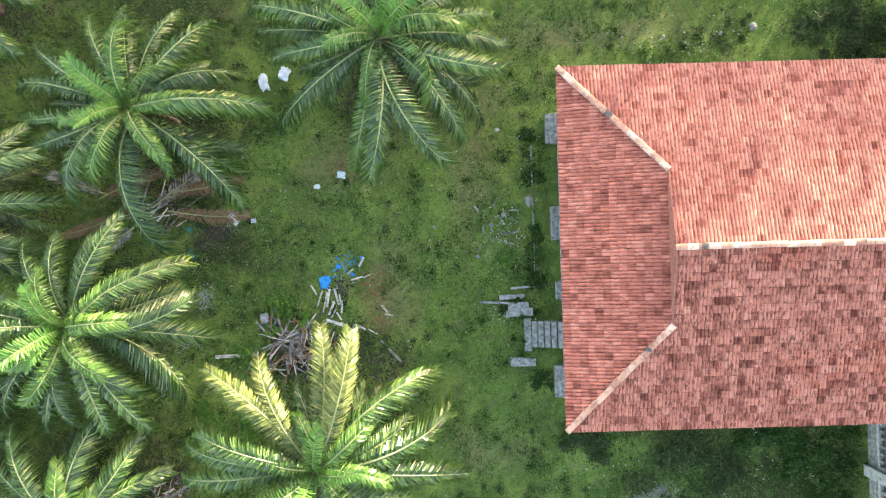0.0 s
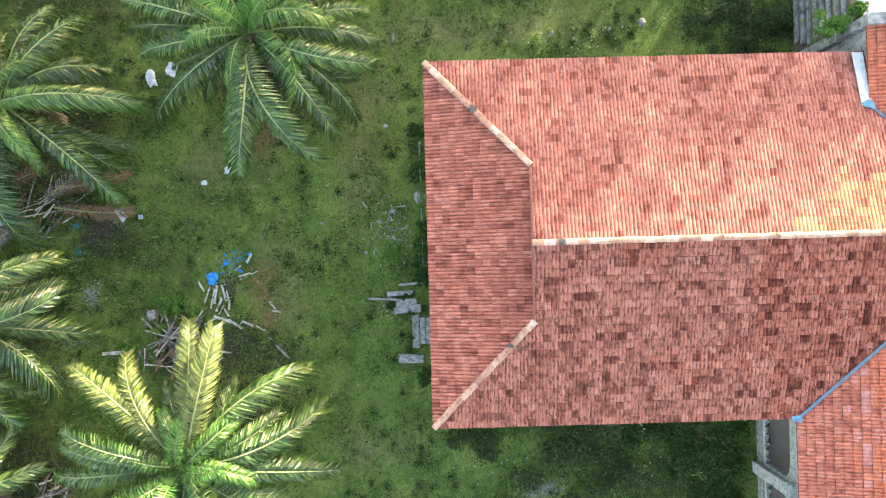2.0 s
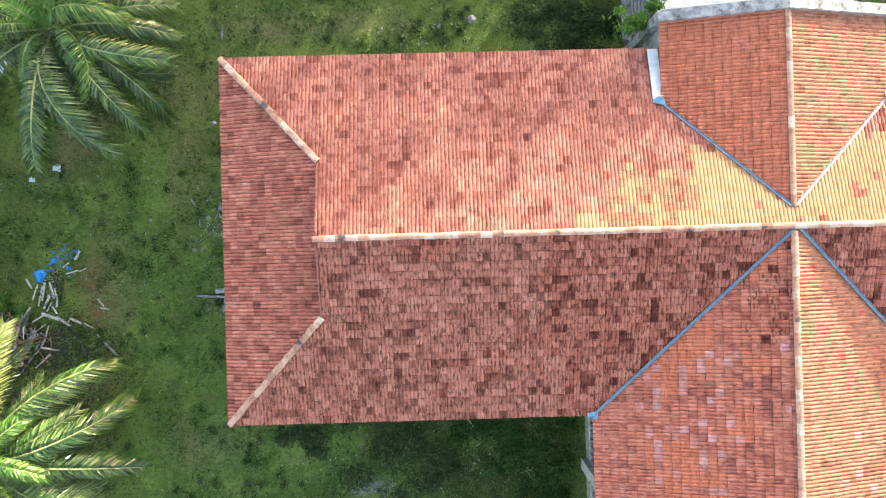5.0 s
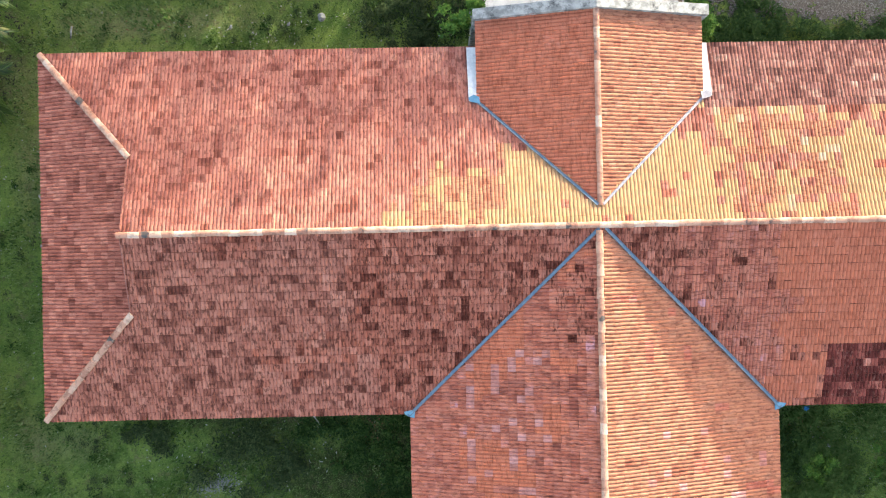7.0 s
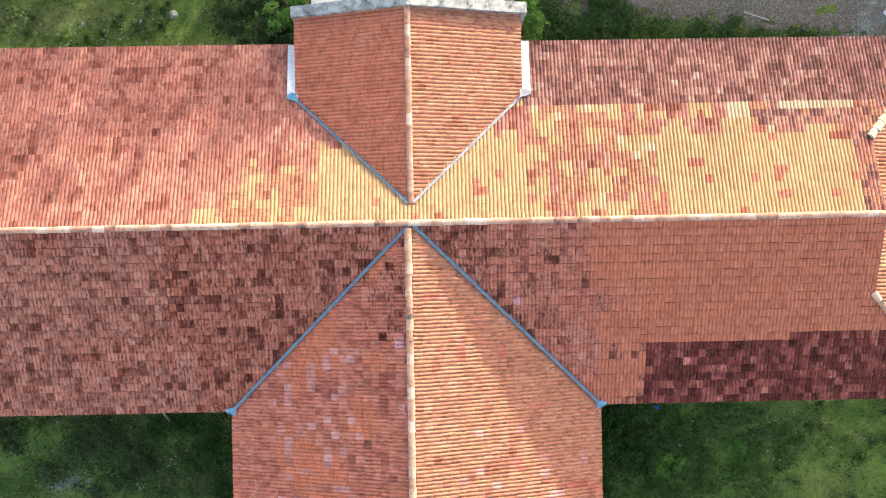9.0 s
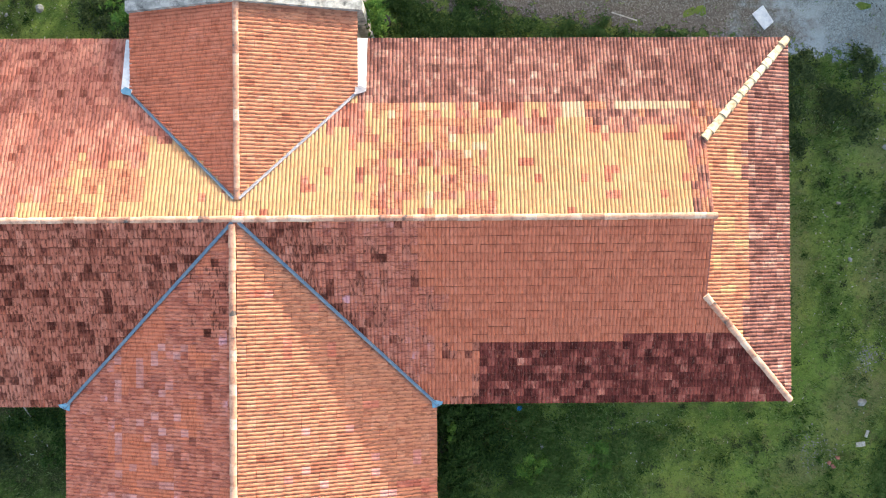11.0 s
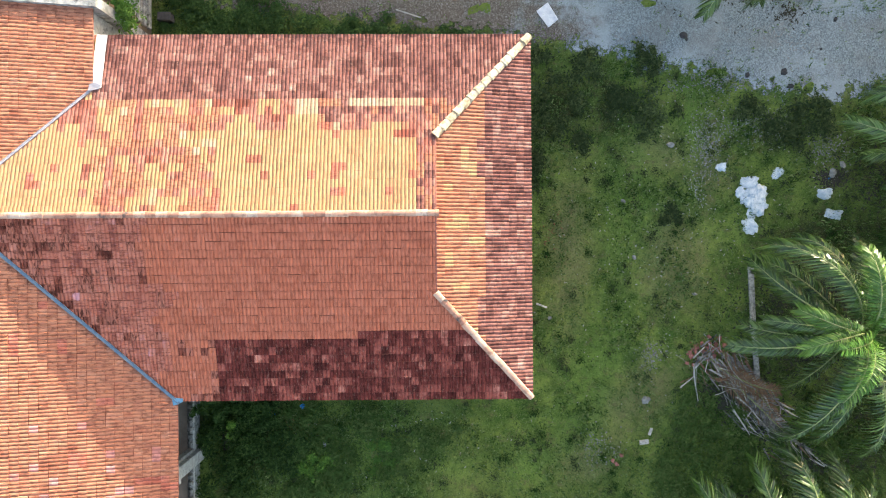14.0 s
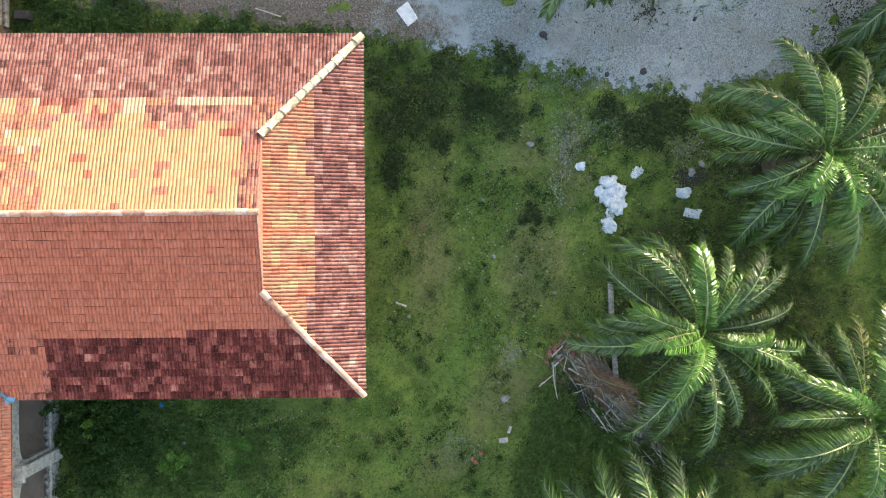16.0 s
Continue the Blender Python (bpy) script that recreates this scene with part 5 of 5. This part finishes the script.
def plastic_bag(x, y, sx, sy, turn, seed):
    """A limp bag: two crumpled layers joined round a ragged outline, two corners drawn out."""
    rg = random.Random(seed + 900)
    nu, nv = 13, 11
    verts, faces = [], []
    for layer in (1, 0):
        for j in range(nv):
            for i in range(nu):
                u, v = 2 * i / (nu - 1) - 1, 2 * j / (nv - 1) - 1
                n1 = noise.noise(Vector((u * 1.6 + seed, v * 1.6, seed * 1.7)))
                n2 = noise.noise(Vector((u * 3.0, v * 3.0 + seed, seed)))
                k = (1 + 0.28 * n1 + (0.1 if u > 0.3 and abs(v) > 0.6 else 0)) * (1 - 0.2 * (u * v) ** 2) - 0.2 * max(abs(u), abs(v)) ** 4 * (0.5 + n2)
                puff = (1 - u ** 4) * (1 - v ** 4)
                fold = 1 - 2 * abs(noise.noise(Vector((u * 1.3 + seed, v * 3.2 + u, seed * 0.7))))
                z = min(sx, sy) * (0.16 * puff * (0.9 + 0.6 * n1) + 0.13 * max(fold, 0) * puff) * layer
                verts.append((u * sx * k, v * sy * k, max(z, -0.01) + 0.015 + (0.01 if layer else 0)))
    for layer in range(2):
        o = layer * nu * nv
        for j in range(nv - 1):
            for i in range(nu - 1):
                q = (o + j * nu + i, o + j * nu + i + 1, o + (j + 1) * nu + i + 1, o + (j + 1) * nu + i)
                faces.append(q if layer == 0 else q[::-1])
    rim = [i for i in range(nu)] + [j * nu + nu - 1 for j in range(1, nv)] + [(nv - 1) * nu + i for i in range(nu - 2, -1, -1)] + [j * nu for j in range(nv - 2, 0, -1)]
    for a, c in zip(rim, rim[1:] + rim[:1]):
        faces.append((a, a + nu * nv, c + nu * nv, c))
    ob = new("plastic_bag", mesh_of("plastic_bag", verts, faces, BAG, smooth=True))
    ob.matrix_basis = pose(x, y, ground_height(x, y) + 0.02 + 0.01 * (seed % 5), rg.gauss(0, 4), rg.gauss(0, 4), turn)
    tagged(ob, "crumpled white plastic bag lying on the grass", "bag", "white bags")


for i, (x, y, sx, sy, t) in enumerate(((-35.45, 8.55, 0.28, 0.42, 10), (-34.45, 8.95, 0.3, 0.36, -20), (-37.1, 2.0, 0.42, 0.2, -50), (-36.15, 1.85, 0.14, 0.12, 0), (31.6, 2.5, 0.26, 0.22, 5), (34.35, 2.2, 0.34, 0.22, 45), (36.6, 1.2, 0.42, 0.28, 5), (37.0, 0.2, 0.45, 0.25, -10),
                                      (32.95, 1.75, 0.46, 0.36, 0), (32.5, 1.3, 0.3, 0.26, 30), (33.4, 1.2, 0.46, 0.42, 0), (33.0, 0.9, 0.46, 0.4, 20), (33.4, 0.55, 0.42, 0.38, 60), (33.2, 1.2, 0.6, 0.42, 10), (33.3, 0.75, 0.5, 0.36, 75), (33.05, 0.3, 0.24, 0.32, 0), (32.95, -0.35, 0.34, 0.44, 15), (32.7, 0.95, 0.25, 0.25, 0), (-33.0, 3.4, 0.16, 0.12, 0), (-31.8, 3.95, 0.25, 0.2, 0), (-42.9, 1.9, 0.2, 0.3, 0))):
    plastic_bag(x, y, sx, sy, t, i)
for i, (x, y, s) in enumerate(((-32.75, -1.25, 0.26), (-32.1, -0.5, 0.1), (-31.4, -0.9, 0.09), (11.4, -8.85, 0.13), (-30.95, -0.1, 0.07))):
    lump("plastic_sheet", x, y, s, s * 1.2, 0.14, 40 * i, BLUEPLASTIC, 50 + i, "crumpled bright blue plastic sheet scrap", "plastic sheet", "blue scraps", 0.6, 2.5)
rng = random.Random(12)
for i, (x, y, s) in enumerate(((27.4, -1.8, 0.12), (27.9, -8.7, 0.22), (34.2, 6.4, 0.1), (-25.3, -0.2, 0.12), (-24.0, 1.8, 0.14), (-24.6, 1.3, 0.12), (-22.75, 2.45, 0.28), (29.2, 3.6, 0.2), (26.9, 0.9, 0.14), (37.5, 2.6, 0.2), (37.0, 2.2, 0.25), (23.3, -4.7, 0.1), (30.3, -3.6, 0.12), (-27.4, 1.3, 0.1), (-11.6, 10.6, 0.2), (-16.0, 10.2, 0.13), (-13.2, 10.3, 0.12), (12.4, -10.7, 0.2), (-24.2, 5.9, 0.14), (-28.6, 9.9, 0.12))):
    lump("stone", x, y, s, s * rng.uniform(0.6, 1), s * 0.6, rng.uniform(0, 180), STONE, 80 + i, "rough grey stone half sunk in the grass", "stone", "stones", 0.3, 1.5, 2)
for i, (x, y, s) in enumerate(((32.92, 6.95, 0.16), (34.71, 7.08, 0.19), (35.0, 6.4, 0.17), (29.87, 8.88, 0.22), (30.0, 8.7, 0.12), (37.2, 9.6, 0.14), (36.5, 8.2, 0.1))):
    lump("stone", x, y, s, s * rng.uniform(0.6, 1), s * 0.6, rng.uniform(0, 180), DARKSTONE, 120 + i, "dark rough stone lying on the gravel track", "stone", "stones", 0.35, 1.8, 2)
for i, (x, y) in enumerate(((26.3, -11.6), (26.7, -11.3), (30.9, -6.2), (31.3, -6.0), (31.5, -6.4), (30.5, -6.7), (31.0, -5.7), (31.9, -6.6), (30.2, -7.0), (30.7, -6.4), (31.2, -6.6), (30.4, -6.2), (31.5, -5.8), (30.1, -6.6), (31.7, -6.1), (30.6, -6.0), (30.3, -6.4), (31.15, -6.25), (30.85, -6.75), (31.35, -6.2), (29.9, -6.9), (31.0, -6.0), (30.0, -6.45), (26.45, -11.75))):
    ob = new("broken_brick", bm_mesh("broken_brick", box_bm(-rng.uniform(0.06, 0.15), rng.uniform(0.06, 0.15), -0.08, 0.08, 0, 0.1, 0.015, wobble=0.035), BRICK))
    ob.matrix_basis = pose(x, y, 0.02, rng.gauss(0, 8), rng.gauss(0, 8), rng.uniform(0, 180))
    tagged(ob, "broken red brick piece on the ground", "brick", "broken bricks")


def plank(x, y, length, width, turn, mat, label, z=0.04, thick=0.04, tilt=0.0, name="plank"):
    ob = new(name, bm_mesh(name, box_bm(-length / 2, length / 2, -width / 2, width / 2, 0, thick, 0.006, wobble=0.012), mat))
    ob.matrix_basis = pose(x, y, z + ground_height(x, y), 0, tilt, turn)
    return tagged(ob, label, "plank", "scattered planks")


PALE = "pale split wooden board lying on the ground"
for x, y, ln, w, a in ((-30.95, -0.3, 0.5, 0.1, 60), (-33.3, -1.6, 0.55, 0.09, -60), (-32.6, -2.0, 0.9, 0.12, 80), (-32.2, -1.95, 0.8, 0.1, -75), (-32.45, -2.5, 0.7, 0.1, 65), (-31.95, -2.45, 0.6, 0.09, 85), (-31.1, -3.45, 0.6, 0.1, -25), (-32.3, -3.2, 0.9, 0.14, -20), (-31.7, -3.45, 0.8, 0.12, -35), (-29.9, -2.6, 0.5, 0.09, -50), (-29.7, -2.9, 0.4, 0.08, -10), (-31.2, -1.1, 0.6, 0.07, 15), (-32.75, -2.2, 1.0, 0.07, 78), (-32.0, -2.2, 0.7, 0.06, 100), (-32.35, -2.75, 0.5, 0.06, 60), (-33.0, -2.0, 0.8, 0.06, 70), (-32.1, -2.9, 0.45, 0.07, -60), (-30.7, -1.0, 0.4, 0.05, 25), (-30.5, -3.7, 0.5, 0.06, -30), (-31.5, -0.75, 0.35, 0.06, 40), (-32.9, -3.3, 0.6, 0.07, 30), (-25.2, 0.2, 0.35, 0.05, 70), (-25.0, 1.1, 0.45, 0.06, 95), (-24.4, 2.4, 0.5, 0.06, 60), (-23.5, 2.0, 0.5, 0.06, 5), (-24.9, -0.2, 0.3, 0.05, 80),
                       (-37.3, -4.68, 1.7, 0.16, 2), (-23.7, 0.9, 0.9, 0.07, 8), (-24.1, 1.6, 0.6, 0.06, 70), (-24.6, 0.6, 0.5, 0.06, 85), (-23.1, 5.6, 0.4, 0.08, 45), (-25.3, 2.1, 0.4, 0.08, -60), (-12.3, -8.8, 0.8, 0.06, -55), (22.9, -4.1, 0.55, 0.09, -20), (28.1, -10.2, 0.35, 0.14, 70), (27.8, -10.7, 0.45, 0.22, 5), (16.6, 10.0, 1.3, 0.06, -18), (-23.7, 10.1, 0.6, 0.07, 85), (14.3, -9.1, 0.7, 0.05, 35)):
    plank(x, y, ln, w, a, WOOD if -26 < x < -22 else PALEWOOD, PALE)
plank(-29.6, -4.7, 1.5, 0.1, -48, WOOD, "dark rotten board in the grass")
slab = new("concrete_slab", bm_mesh("concrete_slab", box_bm(-0.48, 0.48, -0.33, 0.33, -0.02, 0.1, 0.02, wobble=0.06), WHITE))
slab.matrix_basis = pose(23.3, 9.9, 0.03, 0, 0, -55)
tagged(slab, "pale broken slab at the edge of the gravel track", "slab", "broken slabs")
block = new("concrete_block", bm_mesh("concrete_block", box_bm(-0.22, 0.22, -0.22, 0.22, 0, 0.2, 0.03, wobble=0.03), CONCRETE))
block.matrix_basis = pose(-35.7, -2.9, 0, 0, 0, 8)
tagged(block, "square grey concrete block in the grass", "block")
for y0, y1, x0, x1 in ((-2.1, -5.35, 32.95, 33.1), (-5.4, -7.75, 33.1, 33.25)):
    ln = math.hypot(x1 - x0, y1 - y0)
    ob = new("concrete_beam", bm_mesh("concrete_beam", box_bm(-ln / 2, ln / 2, -0.13, 0.13, 0, 0.16, 0.02, wobble=0.03), CONCRETE))
    ob.matrix_basis = pose((x0 + x1) / 2, (y0 + y1) / 2, 0.02, 0, 0, math.degrees(math.atan2(y1 - y0, x1 - x0)))
    tagged(ob, "long pale grey weathered beam on the grass", "beam", "beams")


def stick_mesh(name, length, r, mat, seed):
    rg = random.Random(seed)
    verts, faces, n = [], [], 6
    off = Vector((0, 0, 0))
    for i in range(n + 1):
        off += Vector((0, rg.gauss(0, 0.022), rg.gauss(0, 0.015))) * length
        rr = r * (1 - 0.6 * i / n) * rg.uniform(0.85, 1.15)
        for k in range(5):
            a = 2 * math.pi * k / 5
            verts.append((length * i / n, off.y * 0.5 + rr * math.cos(a), max(off.z * 0.4, -0.02) + rr * math.sin(a)))
    for i in range(n):
        for k in range(5):
            faces.append((i * 5 + k, i * 5 + (k + 1) % 5, i * 5 + 5 + (k + 1) % 5, i * 5 + 5 + k))
    faces += [tuple(range(4, -1, -1)), tuple(range(n * 5, n * 5 + 5))]
    return mesh_of(name, verts, faces, mat)


def stick_pile(x, y, rx, ry, count, length, seed, label, mats=(WOOD, STRAW, WOOD, PALEWOOD), main=None, height=0.5, thick=0.065, spread=28):
    rg = random.Random(seed)
    pl = thing("branch_pile", label, "branch pile", pose(x, y, 0))
    for i in range(count):
        px, py = rg.gauss(0, rx * 0.45), rg.gauss(0, ry * 0.45)
        a = (rg.uniform(0, 360) if i % 3 else 50 + rg.gauss(0, 20)) if main is None else main + rg.gauss(0, spread)
        ln = length * rg.uniform(0.35, 1.1)
        h = max(0.03, height * (1 - (px / rx) ** 2 - (py / ry) ** 2)) * rg.random()
        c = pose(px, py, 0.04 + h, 0, rg.gauss(0, 5), a) @ pose(-ln / 2, 0, 0)
        child("branch", stick_mesh("branch", ln, rg.uniform(0.3, 1.0) * thick, rg.choice(mats), seed + i), pl, c)
    return pl


stick_pile(-35.0, -4.9, 1.5, 0.9, 46, 1.3, 560, "loose heap of grey dead branches")
stick_pile(-33.7, -4.3, 1.5, 1.1, 60, 1.4, 600, "tangled heap of grey dead branches and boards")
stick_pile(-34.6, -3.9, 1.5, 1.2, 26, 2.0, 640, "long grey boughs lying across the heap", height=0.6, thick=0.085)
stick_pile(-40.3, -10.9, 1.2, 0.9, 30, 1.4, 700, "heap of grey dead branches under the palm")
stick_pile(33.4, -9.3, 1.7, 1.1, 40, 1.8, 800, "spread of grey dead palm stalks", main=-45, height=0.3)
stick_pile(31.9, -7.4, 1.6, 1.1, 80, 2.4, 5830, "bundle of long grey dead frond stalks", mats=(WOOD, PALEWOOD, WOOD, STRAW), main=-50, height=0.7, thick=0.028, spread=22)
stick_pile(33.9, -9.9, 1.3, 0.7, 44, 2.0, 5930, "bundle of thin grey dead frond stalks", mats=(WOOD, PALEWOOD, WOOD), main=-42, height=0.35, thick=0.025, spread=18)
stick_pile(32.0, -7.6, 1.4, 0.9, 44, 1.7, 830, "grey and brown dead frond stalks heaped together", mats=(WOOD, PALEWOOD, STRAW), main=-48, height=0.5, spread=24)
stick_pile(29.75, -7.75, 0.3, 0.2, 2, 1.5, 845, "two pale poles leaning out of the heap", main=42, height=0.1)
stick_pile(35.6, -11.4, 1.5, 0.8, 22, 1.5, 900, "thin dark dead twigs on the grass", main=-40, height=0.15)
stick_pile(30.9, -6.5, 0.9, 0.7, 14, 1.3, 950, "crossed grey sticks over broken bricks", main=35, height=0.3)
stick_pile(-41.2, 2.2, 2.2, 1.0, 24, 2.2, 970, "dead branches fallen under the palm", main=30, height=0.2)

DEAD = [frond_mesh("dead_frond", 60 + i, 6, -6, mt, length=3.6, leaflets=46, droop=0.08) for i, mt in enumerate((STRAW, WOOD, STRAW))]


def dead_pile(x, y, spots, label, seed):
    rg = random.Random(seed)
    pl = thing("dead_frond_pile", label, "dead fronds", pose(x, y, 0))
    for i, (dx, dy, a) in enumerate(spots):
        child("dead_frond", DEAD[i % 3], pl, pose(dx, dy, 0.08 + 0.07 * i, rg.gauss(0, 10), 0, a) @ Matrix.Diagonal((rg.uniform(0.8, 1.1), rg.uniform(0.6, 0.9), 0.5, 1)))


dead_pile(31.2, -6.6, [(0, 0, -50), (0.3, 0.2, -42), (-0.2, -0.1, -58), (0.6, -0.2, -48), (1.2, -1.6, -45), (0.1, -0.5, -30)], "heap of brown and grey dead palm fronds", 1)
dead_pile(-40.4, 3.0, [(0, 0, 20), (-0.6, -0.4, 35), (0.4, 0.3, 5), (-1.6, -0.6, 200), (-1.2, -1.2, 215), (0.3, -0.6, -10)], "brown dead palm fronds under a palm", 2)
dead_pile(-43.6, 3.1, [(0, 0, 25), (0.5, 0.2, 160)], "brown dead palm fronds under a palm", 3)
scatter("blue_scraps", [(-31.9, -0.35, 0.6, 0.5, 36), (-32.4, -1.0, 0.4, 0.4, 16), (-31.3, -0.2, 0.4, 0.3, 8), (9.9, -9.2, 0.3, 0.2, 12), (36.9, 1.9, 0.2, 0.2, 6)], BLUEPLASTIC, "thin torn blue plastic scraps", "plastic scraps", 0.06, seed=5)
TEAL = mottled("teal_plastic", (0.03, 0.2, 0.2), (0.02, 0.13, 0.14), 9, rough=0.5, stain_amount=0.3)
scatter("teal_scraps", [(-39.15, 0.3, 0.25, 0.25, 26), (-39.3, 1.5, 0.2, 0.2, 14), (-33.9, 1.5, 0.15, 0.1, 5)], TEAL, "faded teal plastic scraps", "plastic scraps", 0.08, seed=6)
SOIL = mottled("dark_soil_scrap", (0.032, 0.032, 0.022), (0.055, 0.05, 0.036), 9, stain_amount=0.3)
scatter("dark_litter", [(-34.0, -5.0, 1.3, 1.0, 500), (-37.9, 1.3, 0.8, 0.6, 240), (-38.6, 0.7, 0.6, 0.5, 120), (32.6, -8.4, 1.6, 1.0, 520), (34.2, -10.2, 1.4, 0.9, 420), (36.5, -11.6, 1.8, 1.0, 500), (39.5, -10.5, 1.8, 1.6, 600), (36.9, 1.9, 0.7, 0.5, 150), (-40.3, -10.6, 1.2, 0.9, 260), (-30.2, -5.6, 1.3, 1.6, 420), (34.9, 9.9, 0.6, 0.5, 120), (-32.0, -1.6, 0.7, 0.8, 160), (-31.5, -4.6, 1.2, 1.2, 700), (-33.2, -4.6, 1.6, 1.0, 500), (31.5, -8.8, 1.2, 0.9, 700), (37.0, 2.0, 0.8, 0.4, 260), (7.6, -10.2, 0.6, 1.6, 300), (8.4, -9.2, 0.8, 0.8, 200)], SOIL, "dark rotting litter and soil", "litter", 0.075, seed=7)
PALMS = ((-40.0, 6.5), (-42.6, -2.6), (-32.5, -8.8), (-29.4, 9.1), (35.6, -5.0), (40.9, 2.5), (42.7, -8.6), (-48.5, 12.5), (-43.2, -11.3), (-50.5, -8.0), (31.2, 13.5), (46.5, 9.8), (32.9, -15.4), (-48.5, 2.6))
# dense dark scraps that stand in for the shade under the crowns
scatter("palm_shade_litter", [(x, y, 3.2, 3.2, 3000) for x, y in PALMS], SOIL, "dark litter strewn as added shade in circles under the palms", "litter", 0.07, seed=8)
